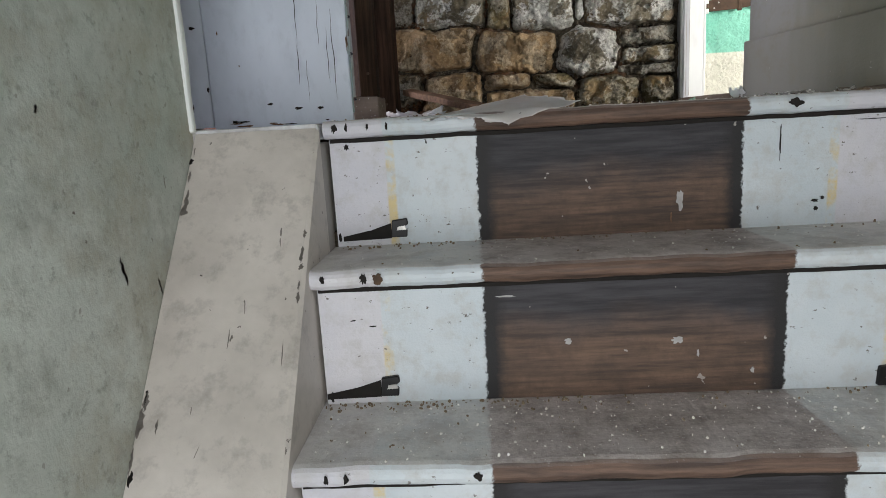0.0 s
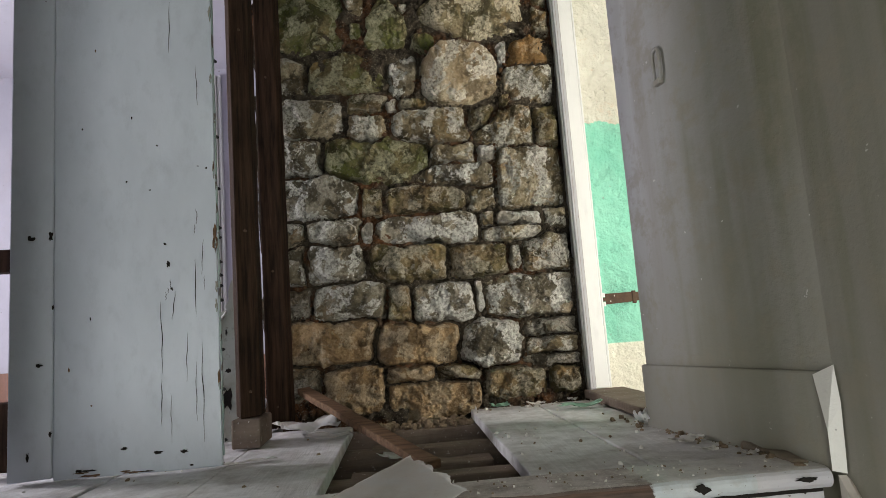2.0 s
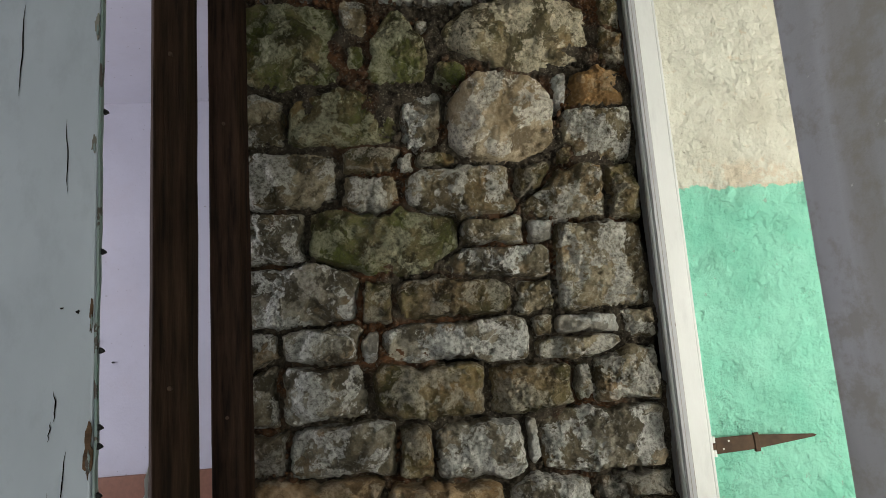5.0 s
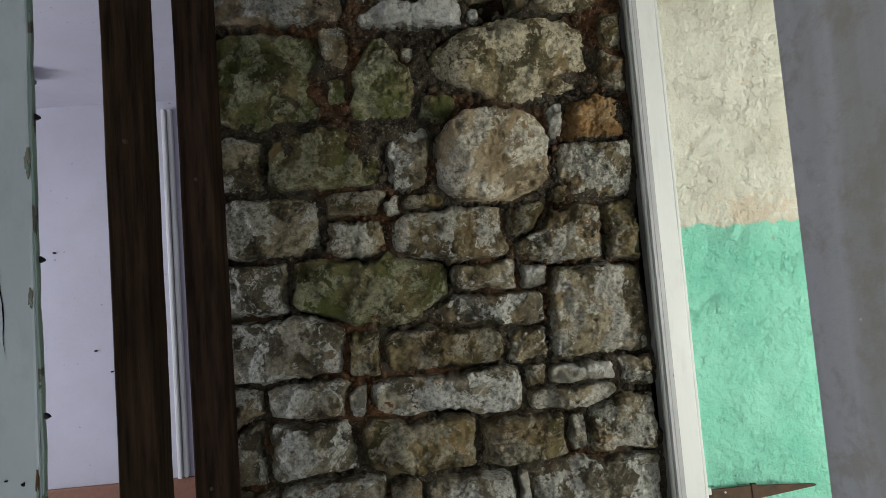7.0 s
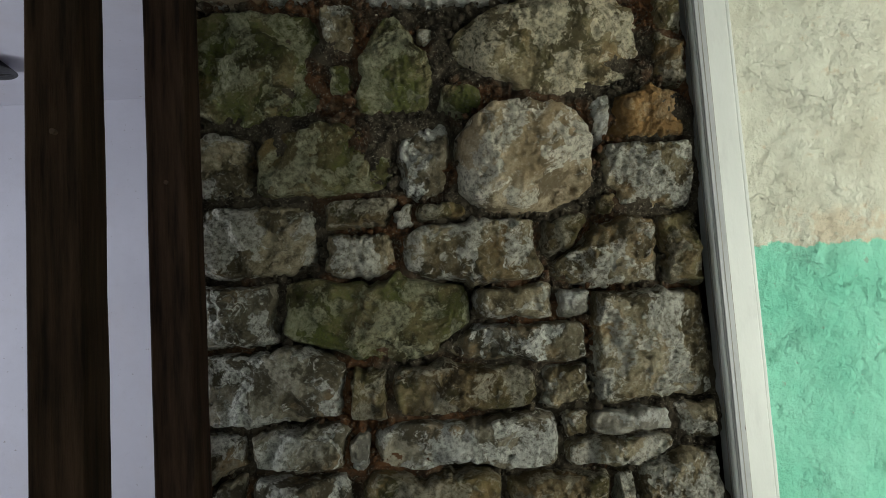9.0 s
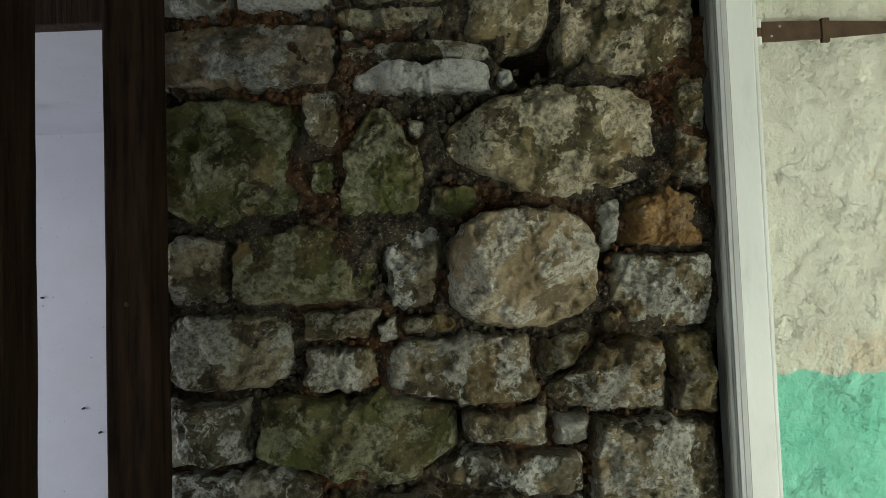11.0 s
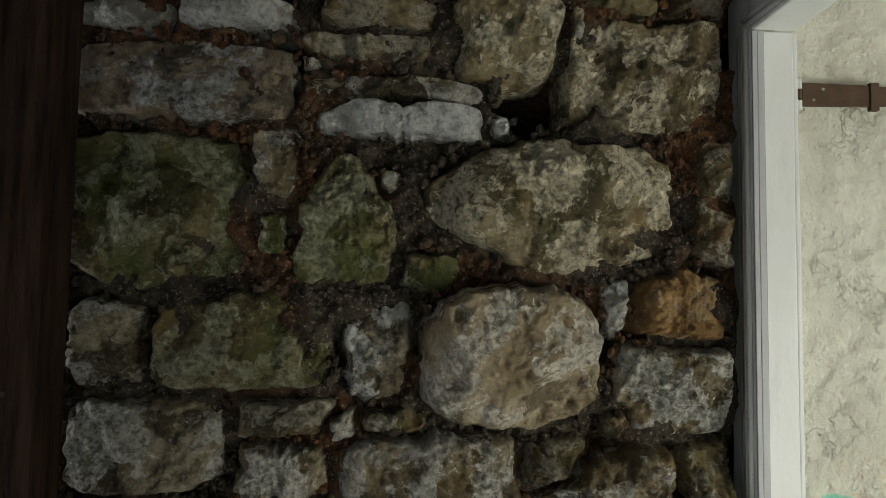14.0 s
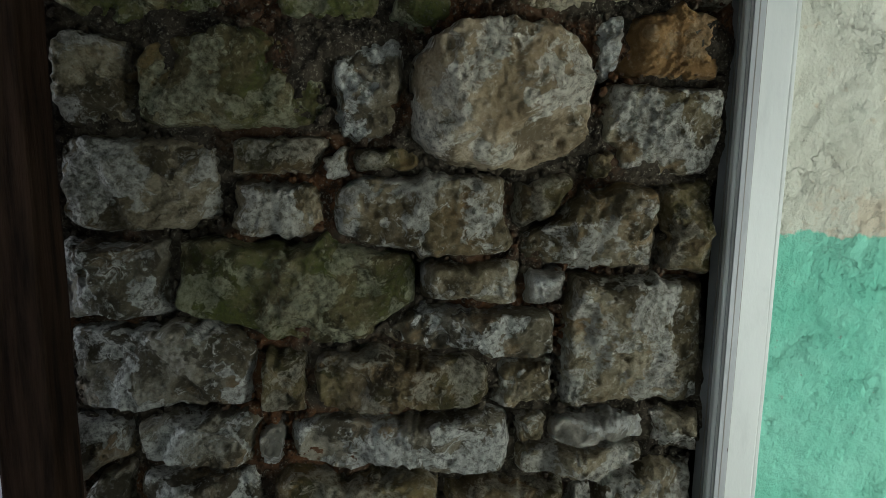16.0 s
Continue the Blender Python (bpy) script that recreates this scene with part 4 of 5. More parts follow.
# ---- stairs ----
stairs = thing("staircase", "steep painted wooden stairs with a bare strip where a runner lay", "stairs")
for k in range(7):
    top, front = LANDING - k * RISE, NOSE_Y - k * GOING
    # riser
    bm = bmesh.new()
    box(bm, -0.2, 0.75, front + 0.022, front + 0.042, top - RISE, top - 0.03)
    for i in range(1, 40):
        bmesh.ops.bisect_plane(bm, geom=list(bm.verts) + list(bm.edges) + list(bm.faces), plane_co=(-0.2 + 0.95 * i / 40, 0, 0), plane_no=(1, 0, 0))
    for v in bm.verts:
        v.co.y += 0.0015 * noise.noise(v.co * 7)
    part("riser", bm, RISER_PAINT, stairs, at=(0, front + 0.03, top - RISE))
    # black strip that draws the nosing's shadow line on the riser
    part("joint", board(-0.198, 0.748, front + 0.0185, front + 0.0235, top - 0.0375, top - 0.0305, 0.001, 0.0012, 30, 0.02), GAP_AND_SHADOW, stairs, "dark strip standing for the shadow line under the nosing")
    # tread with a rounded nosing; the topmost is the landing's front board
    deep = 0.115 if k == 0 else GOING + 0.03
    bm = bmesh.new()
    profile = [(deep, 0.0), (0.016, 0.0)] + [(0.015 - 0.015 * math.cos(a), -0.015 + 0.015 * math.sin(a)) for a in (1.1, 0.7, 0.3, -0.1, -0.5, -0.9, -1.3)] + [(0.018, -0.03), (deep, -0.03)]
    count = 60
    rows_ = []
    for i in range(count + 1):
        x = -0.205 + 0.958 * i / count
        chew = 0.0035 * noise.noise(Vector((x * 14, k * 3.1, 0))) + 0.002 * noise.noise(Vector((x * 45, k * 5.7, 2)))
        rows_.append([bm.verts.new((x, front + a + (chew if a < 0.03 else 0), top + b + (0.5 * chew if a < 0.03 else 0.001 * noise.noise(Vector((x * 9, a * 9, k)))))) for a, b in profile])
    for i in range(count):
        for j in range(len(profile)):
            n = (j + 1) % len(profile)
            bm.faces.new((rows_[i][j], rows_[i][n], rows_[i + 1][n], rows_[i + 1][j]))
    bm.faces.new(rows_[0][::-1])
    bm.faces.new(rows_[-1])
    bmesh.ops.recalc_face_normals(bm, faces=list(bm.faces))
    part("tread", bm, TREAD_PAINT, stairs, smooth=False, at=(0, front, top - 0.03))

SLOPE = RISE / GOING


def stringer(x0, x1, lift, y0, y1, material, name, face):
    """A raking board; its upper face follows the pitch of the stairs, lift above the nosing line."""
    bm = bmesh.new()
    steps = 26
    last = None
    for i in range(steps + 1):
        y = y0 + (y1 - y0) * i / steps
        z = LANDING + lift + (y - NOSE_Y) * SLOPE
        wob = 0.002 * noise.noise(Vector((x0 * 9, y * 12, 3)))
        ring = [bm.verts.new(p) for p in ((x0, y, z + wob), (x1 - 0.006, y, z - wob), (x1, y, z - 0.006 - wob), (x1, y, z - face), (x0, y, z - face))]
        if last:
            for j in range(5):
                bm.faces.new((last[j], last[(j + 1) % 5], ring[(j + 1) % 5], ring[j]))
        else:
            bm.faces.new(ring[::-1])
        last = ring
    bm.faces.new(last)
    bmesh.ops.recalc_face_normals(bm, faces=list(bm.faces))
    return part(name, bm, material, stairs)


part("string_end", board(WALL_L + 0.001, -0.2055, 1.2552, 1.325, 0.95, LANDING - 0.034, 0.003), SKIRT_DARK, stairs)
stringer(WALL_L + 0.001, -0.205, 0.018, 0.25, 1.255, STRINGER_PAINT, "stringer", 0.34)
stringer(0.7535, 0.7715, 0.006, 0.25, 1.265, STRINGER_PAINT, "skirt", 0.34)

# ---- landing floor ----
landing = tagged(new("floor_landing"), "dusty landing floor with boards missing over the joists", "floor", kind="structure")
F = LANDING - 0.004
for x0, x1, y0, y1, dz in ((0.338, 0.535, 1.394, 2.325, 0.0), (0.538, 0.742, 1.394, 1.93, 0.001), (0.538, 0.702, 1.932, 2.325, 0.0),
                           (-0.225, -0.004, 1.394, 2.16, 0.002), (-0.44, -0.228, 1.394, 2.345, 0.0), (-0.65, -0.443, 1.26, 2.345, 0.003), (-0.44, -0.208, 1.258, 1.392, 0.0)):
    bm = board(x0, x1, y0, y1, F - 0.026 + dz, F + dz, 0.003, 0.0015, 7, 0.07)
    part("floor_board", bm, FLOOR_WOOD, landing)
for y in (1.60, 1.92, 2.22):
    part("joist", board(-0.64, 0.74, y, y + 0.055, F - 0.17, F - 0.030, 0.004, 0.002, 8, 0.09), JOIST_WOOD, landing)
bm = bmesh.new()
box(bm, -0.65, 0.76, 1.30, 2.45, F - 0.22, F - 0.185)
part("subfloor", bm, MORTAR, landing, "rubble filling under the floor")
for x0, x1, y in ((0.02, 0.20, 1.70), (0.20, 0.33, 1.80), (0.235, 0.33, 1.46), (0.05, 0.16, 2.03)):
    part("packing_piece", board(x0, x1, y, y + 0.07, F - 0.10, F - 0.045, 0.004, 0.003, 15, 0.03), JOIST_WOOD, landing)
for x0, x1, y0, y1 in ((-0.65, -0.41, 1.246, 1.262),):
    part("front_edge", board(x0, x1, y0, y1, F - 0.06, F, 0.003), FLOOR_WOOD, landing)

# ---- left side: painted boarding, studs, header ----
boarding = thing("painted_boarding", "lavender white painted board partition with cracked, chipped paint", "partition")
bm = board(-0.554, -0.228, 1.697, 1.707, 1.510, 3.10, 0.003, 0.0018, 11, 0.055)
part("wide_board", bm, PANEL_PAINT, boarding)
bm = bmesh.new()
low = [(-0.624, 1.668), (-0.5545, 1.695), (-0.5545, 1.722), (-0.624, 1.696)]
a = [bm.verts.new((x, y, 1.515)) for x, y in low]
b = [bm.verts.new((x, y, 3.10)) for x, y in low]
for i in range(4):
    bm.faces.new((a[i], a[(i + 1) % 4], b[(i + 1) % 4], b[i]))
bm.faces.new(b)
bm.faces.new(a[::-1])
bmesh.ops.recalc_face_normals(bm, faces=list(bm.faces))
soften(bm, 0.003)
part("side_board", bm, PANEL_PAINT, boarding)
part("board_edge", board(-0.2275, -0.2245, 1.698, 1.706, 1.53, 3.10, 0.001, 0.0022, 22, 0.03), GREEN_EDGE, boarding, "edge with chipped green paint")


def crack(x, z, length, width, lean=0.0):
    """A tapering split in the painted board, a hair proud of it."""
    bm = bmesh.new()
    n = 12
    left, right = [], []
    for i in range(n + 1):
        s = i / n
        mid = x + lean * s + 0.003 * noise.noise(Vector((x * 40, z * 9, s * 4)))
        half = 0.7 * width * (0.15 + math.sin(math.pi * s) ** 0.8) * (0.7 + 0.6 * noise.noise(Vector((s * 9, x * 30, z))) ** 2)
        left.append(bm.verts.new((mid - half, 1.6952, z + length * s)))
        right.append(bm.verts.new((mid + half, 1.6952, z + length * s)))
    for i in range(n):
        bm.faces.new((left[i], right[i], right[i + 1], left[i + 1]))
    bmesh.ops.solidify(bm, geom=list(bm.faces), thickness=-0.002)
    part("crack", bm, GAP_AND_SHADOW, boarding)


for row in ((-0.267, 2.002, 0.034, 0.0013), (-0.273, 1.982, 0.022, 0.0011, 0.003), (-0.261, 1.896, 0.076, 0.0011, 0.009), (-0.273, 1.811, 0.119, 0.0014, 0.001), (-0.256, 1.864, 0.03, 0.0009, 0.003),
            (-0.322, 1.869, 0.022, 0.0011), (-0.327, 1.862, 0.012, 0.001), (-0.332, 1.848, 0.018, 0.0012), (-0.319, 1.808, 0.058, 0.0012, 0.006), (-0.341, 1.70, 0.145, 0.0013), (-0.319, 2.381, 0.117, 0.0014, 0.004),
            (-0.260, 2.26, 0.091, 0.0011, -0.003), (-0.262, 1.56, 0.20, 0.0013), (-0.292, 1.68, 0.10, 0.001), (-0.345, 1.60, 0.09, 0.0012, 0.004), (-0.275, 1.60, 0.12, 0.001), (-0.325, 1.56, 0.10, 0.0008), (-0.43, 2.62, 0.2, 0.001), (-0.30, 2.55, 0.14, 0.001)):
    crack(*row)


def chip(parent, x, y, z, w, h, material, seed, facing="y", thick=0.0016):
    """A flat, ragged spot where paint has come off, or a nail hole."""
    rnd = random.Random(seed)
    bm = bmesh.new()
    ring = []
    n = 17
    for i in range(n):
        a = 2 * math.pi * i / n
        r = rnd.uniform(0.45, 1.1)
        u, v = w / 2 * r * math.cos(a), h / 2 * r * math.sin(a)
        ring.append(bm.verts.new({"y": (x + u, y, z + v), "x": (x, y + u, z + v), "z": (x + u, y + v, z)}[facing]))
    face = bm.faces.new(ring)
    out = bmesh.ops.extrude_face_region(bm, geom=[face])
    step = {"y": (0, -thick, 0), "x": (-thick, 0, 0), "z": (0, 0, thick)}[facing]
    bmesh.ops.translate(bm, verts=[v for v in out["geom"] if isinstance(v, bmesh.types.BMVert)], vec=step)
    bmesh.ops.recalc_face_normals(bm, faces=list(bm.faces))
    return part("chip", bm, material, parent)


for i, (x, z, w, h) in enumerate(((-0.585, 1.735, 0.018, 0.009), (-0.566, 1.995, 0.010, 0.024), (-0.60, 1.99, 0.02, 0.012), (-0.562, 1.85, 0.005, 0.012), (-0.34, 1.965, 0.006, 0.008), (-0.425, 1.56, 0.014, 0.007), 
                               (-0.36, 1.548, 0.02, 0.008), (-0.31, 1.546, 0.022, 0.009), (-0.565, 1.60, 0.007, 0.014), (-0.60, 1.56, 0.007, 0.02), (-0.334, 1.923, 0.009, 0.014), (-0.353, 2.176, 0.004, 0.005), (-0.270, 2.127, 0.004, 0.003), (-0.253, 2.122, 0.005, 0.005), (-0.369, 2.081, 0.006, 0.003))):
    chip(boarding, x + 0.008, 1.6960 - (0.0 if x > -0.5625 else 0.38 * (-0.5625 - x) + 0.001), z, w, h, GAP_AND_SHADOW, i)


chips = random.Random(21)
for i in range(9):
    chip(boarding, chips.uniform(-0.55, -0.25), 1.6960, 1.514 + chips.random() ** 3 * 0.02, chips.uniform(0.008, 0.045), chips.uniform(0.002, 0.007), GAP_AND_SHADOW if i % 2 else BARE_WOOD, 500 + i)
for i, (x, z, w, h) in enumerate(((-0.231, 1.970, 0.011, 0.066), (-0.230, 1.87, 0.007, 0.030), (-0.231, 1.83, 0.006, 0.032), (-0.230, 2.12, 0.004, 0.05), (-0.231, 2.32, 0.006, 0.03), (-0.230, 2.47, 0.007, 0.04), (-0.230, 1.68, 0.006, 0.05))):
    chip(boarding, x, 1.6960, z, w, h, SKIRT_DARK if i % 3 else BARE_WOOD, 530 + i)
    chip(boarding, x + 0.001, 1.6945, z - 0.2 * h, 0.5 * w, 0.4 * h, GREEN_EDGE, 545 + i)
# tips of the nails that held the stripped lining, standing out of the board's edge
for z in (1.56, 1.66, 1.74, 1.841, 1.871, 1.893, 1.921, 1.973, 1.993, 2.077, 2.19, 2.36, 2.52):
    bm = bmesh.new()
    prism(bm, ((-0.2232, z - 0.0035), (-0.2175, z - 0.001), (-0.2190, z + 0.002), (-0.2232, z + 0.0045)), 1.699, 1.704)
    soften(bm, 0.0006, 1)
    part("nail_tip", bm, BLACK_IRON, boarding)
for i in range(10):
    chip(boarding, chips.uniform(-0.53, -0.26), 1.6960, chips.uniform(1.6, 2.9), chips.uniform(0.0015, 0.004), chips.uniform(0.003, 0.010), GAP_AND_SHADOW if i % 2 else BARE_WOOD, 560 + i)


def stud(name, plan, z0, z1, label):
    """An upright of the stripped partition, from the four corners of its plan."""
    s = thing(name, label, "stud", "studs of the stripped partition")
    bm = bmesh.new()
    last = None
    for i in range(31):
        z = z0 + (z1 - z0) * i / 30
        ring = [bm.verts.new((x + 0.0015 * noise.noise(Vector((x * 30, y * 30, z * 9))), y + 0.0015 * noise.noise(Vector((y * 30, x * 30, z * 9))), z)) for x, y in plan]
        if last:
            for j in range(4):
                bm.faces.new((last[j], last[(j + 1) % 4], ring[(j + 1) % 4], ring[j]))
        else:
            bm.faces.new(ring[::-1])
        last = ring
    bm.faces.new(last)
    bmesh.ops.recalc_face_normals(bm, faces=list(bm.faces))
    sharp = [e for e in bm.edges if len(e.link_faces) == 2 and e.calc_face_angle(0) > 0.6]
    bmesh.ops.bevel(bm, geom=sharp, offset=0.004, segments=2, affect="EDGES", profile=0.5)
    part("post", bm, STUD_WOOD, s)
    for z in (z0 + 0.06, z0 + 0.45, z1 - 0.5):
        bm = bmesh.new()
        (x0, y0), (x1, y1) = plan[0], plan[1]
        tube(bm, ((x0 + x1) / 2, (y0 + y1) / 2 - 0.003, z), ((x0 + x1) / 2, (y0 + y1) / 2 + 0.004, z), 0.0035, 8)
        part("nail", bm, RUST, s)
    return s


near_stud = stud("wooden_stud", ((-0.243, 1.911), (-0.205, 1.955), (-0.207, 2.020), (-0.266, 1.965)), 1.575, 3.05, "dark brown upright stud of the stripped partition on a wooden block")
part("foot_block", board(-0.262, -0.196, 1.895, 2.03, 1.510, 1.574, 0.004, 0.002, 12, 0.04), JOIST_WOOD, near_stud, "short bare wooden foot block")
stud("wooden_stud", ((-0.249, 2.232), (-0.191, 2.250), (-0.181, 2.300), (-0.249, 2.318)), 1.505, 3.05, "dark brown upright stud against the stone wall")
header = thing("partition_header", "rough dark timber header with a pale blue painted board", "beam")
part("plate", board(-0.262, -0.178, 1.745, 2.32, 3.05, 3.16, 0.004, 0.002, 6, 0.08), STUD_WOOD, header)
part("lintel", board(-0.74, -0.272, 2.425, 2.460, 3.060, 3.20, 0.003, 0.0015, 6, 0.1), STUD_WOOD, header)
bm = bmesh.new()
box(bm, -0.176, -0.112, 1.30, 2.245, 3.062, 3.33)
soften(bm, 0.003)
worn(bm, 0.002, 11)
part("painted_board", bm, BEAM_PAINT, header, "pale blue painted board with chipped end")

torn_board = thing("torn_plasterboard", "torn scrap of pale green plasterboard beside the stud", "plasterboard")
bm = bmesh.new()
outline = ((-0.46, 1.51), (-0.262, 1.51), (-0.262, 1.93), (-0.284, 1.912), (-0.292, 1.886), (-0.291, 1.864), (-0.300, 1.846), (-0.293, 1.833), (-0.308, 1.837), (-0.313, 1.829), (-0.303, 1.818), (-0.318, 1.806), (-0.358, 1.780), (-0.40, 1.76), (-0.46, 1.70))
prism(bm, outline, 2.02, 2.032)
part("sheet", bm, PLASTER_LEFT, torn_board)
bm = bmesh.new()
prism(bm, ((-0.322, 1.803), (-0.313, 1.806), (-0.298, 1.825), (-0.294, 1.838), (-0.303, 1.828)), 2.006, 2.0195)
soften(bm, 0.002, 1)
part("torn_lip", bm, PAPER, torn_board, "curled white paper lip")
for i, (x, z, w, h) in enumerate(((-0.299, 1.782, 0.006, 0.018), (-0.351, 1.750, 0.016, 0.03), (-0.336, 1.745, 0.007, 0.022), (-0.300, 1.615, 0.03, 0.06), (-0.296, 1.685, 0.016, 0.016))):
    chip(torn_board, x, 2.019, z, w, h, GAP_AND_SHADOW, 77 + i)

# broken laths beyond the boarding
laths = thing("broken_lath", "dark broken timber rails behind the painted boarding", "lath")
for x0, x1, y, z0, z1, wear in ((-0.86, -0.625, 1.80, 1.94, 1.99, 0.006), (-0.80, -0.64, 1.81, 1.515, 1.66, 0.005), (-0.70, -0.66, 1.82, 1.82, 2.10, 0.008)):
    part("rail", board(x0, x1, y, y + 0.035, z0, z1, 0.004, wear, 14, 0.04), STUD_WOOD, laths)
# ---- small things ----
# torn plaster where the right wall meets the landing
torn = thing("torn_plaster", "bare white wedge of torn plaster on the grey wall", "plaster patch")
bm = bmesh.new()
ring = [bm.verts.new((0.753 if y > 1.27 else 0.7685, y, z)) for y, z in ((1.290, 1.640), (1.262, 1.655), (1.258, 1.60), (1.262, 1.545), (1.266, 1.500), (1.276, 1.503), (1.274, 1.56))]
bm.faces.new(ring)
bmesh.ops.solidify(bm, geom=list(bm.faces), thickness=0.003)
bmesh.ops.recalc_face_normals(bm, faces=list(bm.faces))
part("flap", bm, TORN, torn)

# painted-over loop on the right wall
loop = thing("wall_loop", "painted-over iron loop hanging on the grey wall", "hook")
bm = bmesh.new()
n = 22
last = None
first = None
for i in range(n + 1):
    a = 2 * math.pi * i / n
    cy, cz = 1.588 + 0.016 * math.copysign(abs(math.cos(a)) ** 0.6, math.cos(a)), 2.259 + 0.036 * math.copysign(abs(math.sin(a)) ** 0.6, math.sin(a))
    ring = [bm.verts.new((0.7075 + 0.0042 * math.cos(b), cy + 0.0042 * math.sin(b) * math.cos(a), cz + 0.0042 * math.sin(b) * math.sin(a))) for b in (0, 1.05, 2.1, 3.14, 4.2, 5.2)]
    if last:
        for j in range(6):
            bm.faces.new((last[j], last[(j + 1) % 6], ring[(j + 1) % 6], ring[j]))
    last = ring
part("loop", bm, PLASTER_RIGHT, loop, smooth=True)
bm = bmesh.new()
box(bm, 0.7015, 0.714, 1.575, 1.601, 2.217, 2.230)
soften(bm, 0.002)
part("staple", bm, SKIRT_DARK, loop)

# clips that held the runner's rods
def rod_clip(x, y, z, wedge):
    c = thing("stair_rod_clip", "small black iron clip at the foot of a riser", "clip", "stair rod clips")
    bm = bmesh.new()
    prism(bm, ((x - 0.014, z), (x + 0.013, z), (x + 0.014, z + 0.012), (x + 0.006, z + 0.016), (x + 0.016, z + 0.022), (x + 0.014, z + 0.032), (x - 0.012, z + 0.029)), y - 0.007, y + 0.001)
    soften(bm, 0.0012, 1)
    part("plate", bm, BLACK_IRON, c)
    bm = bmesh.new()
    prism(bm, ((x - 0.004, z + 0.012), (x + 0.013, z + 0.013), (x + 0.010, z + 0.020), (x - 0.002, z + 0.018)), y - 0.0085, y - 0.006)
    part("worn_lip", bm, BRIGHT_STEEL, c)
    if wedge:
        bm = bmesh.new()
        prism(bm, ((x - 0.098, z - 0.004), (x - 0.014, z - 0.002), (x - 0.014, z + 0.024), (x - 0.05, z + 0.013), (x - 0.098, z + 0.004)), y - 0.0028, y + 0.0005)
        part("torn_strip", bm, GAP_AND_SHADOW, c, "dark strip torn from under the paint")


rod_clip(-0.091, 1.299, 1.306, True)
rod_clip(-0.101, 1.129, 1.090, True)
rod_clip(0.632, 1.129, 1.080, False)
rod_clip(0.632, 0.959, 0.868, False)

# nail holes, chips and splits in the stair paint
for i, (x, z, k, w, h) in enumerate(((-0.172, 1.463, 0, 0.013, 0.012), (-0.036, 1.465, 0, 0.003, 0.010), (0.712, 1.197, 1, 0.014, 0.013), (0.605, 1.333, 0, 0.012, 0.006), (0.617, 1.338, 0, 0.010, 0.006), (0.607, 1.320, 0, 0.008, 0.008),
                                     (0.735, 1.42, 0, 0.010, 0.032), (0.747, 1.36, 0, 0.008, 0.05), (0.545, 1.435, 0, 0.0022, 0.06), (-0.12, 1.20, 1, 0.012, 0.003), (-0.15, 1.21, 1, 0.010, 0.003), (0.735, 1.458, 0, 0.02, 0.004), (0.69, 1.462, 0, 0.05, 0.0025),
                                     (-0.195, 1.31, 0, 0.008, 0.018), (-0.192, 1.09, 1, 0.010, 0.02), (0.72, 1.472, 0, 0.009, 0.008))):
    chip(stairs, x, NOSE_Y - k * GOING + 0.0222, z, w, h, GAP_AND_SHADOW, 200 + i)
for i, (x, k, w, h) in enumerate(((0.555, 0, 0.03, 0.016), (0.712, 0, 0.035, 0.008), (-0.185, 0, 0.010, 0.02), (-0.165, 0, 0.006, 0.014), (-0.13, 0, 0.005, 0.012), (-0.098, 0, 0.005, 0.014), (-0.125, 1, 0.012, 0.018), (-0.105, 1, 0.018, 0.02), (-0.185, 1, 0.007, 0.015), (-0.16, 2, 0.007, 0.014), (-0.135, 2, 0.007, 0.015), (0.62, 2, 0.012, 0.012), (0.03, 2, 0.012, 0.012))):
    chip(stairs, x, NOSE_Y - k * GOING - 0.0015, LANDING - k * RISE - 0.013, w, h, GAP_AND_SHADOW if i != 7 else RUST, 300 + i, thick=0.003)
for i, (x, z, k, w, h) in enumerate(((0.385, 1.345, 0, 0.014, 0.036), (0.33, 1.16, 1, 0.02, 0.012), (0.17, 1.165, 1, 0.012, 0.012), (0.08, 1.238, 1, 0.03, 0.003), (0.44, 1.11, 1, 0.008, 0.012), (0.37, 1.315, 0, 0.004, 0.022), (0.36, 1.14, 1, 0.004, 0.016))):
    chip(stairs, x, NOSE_Y - k * GOING + 0.0222, z, w, h, DROPPING if i != 5 else BARE_WOOD, 400 + i, thick=0.0012)

# sheet of old paper over the landing edge
sheet = thing("paper_sheet", "torn sheet of old white paper lying over the landing edge", "paper")
bm = bmesh.new()
NU, NV = 34, 22
quad = [Vector(q) for q in ((-0.040, 1.272, 1.492), (0.100, 1.268, 1.478), (0.225, 1.296, 1.508), (0.146, 1.480, 1.530))]
grid = []
for i in range(NU + 1):
    row = []
    for j in range(NV + 1):
        u, v = i / NU, j / NV
        rag = 0.05 * noise.noise(Vector((u * 7, v * 7, 4))) + 0.03 * noise.noise(Vector((u * 21, v * 21, 1)))
        u2 = u + (rag if i in (0, NU) else 0)
        v2 = v + (rag if j in (0, NV) else 0)
        p = quad[0] * (1 - u2) * (1 - v2) + quad[1] * u2 * (1 - v2) + quad[2] * u2 * v2 + quad[3] * (1 - u2) * v2
        p.z += 0.006 * noise.noise(Vector((u * 3, v * 3, 8))) + 0.008 * math.sin(math.pi * u) * (1 - v) + 0.010
        droop = max(0.0, 1.272 - p.y)
        p.z -= droop * 0.9
        p.y -= 0.006 * (1 - v) + 0.010 * max(0, 0.2 - v)
        row.append(bm.verts.new(p))
    grid.append(row)
for i in range(NU):
    for j in range(NV):
        bm.faces.new((grid[i][j], grid[i + 1][j], grid[i + 1][j + 1], grid[i][j + 1]))
bmesh.ops.solidify(bm, geom=list(bm.faces), thickness=0.0008)
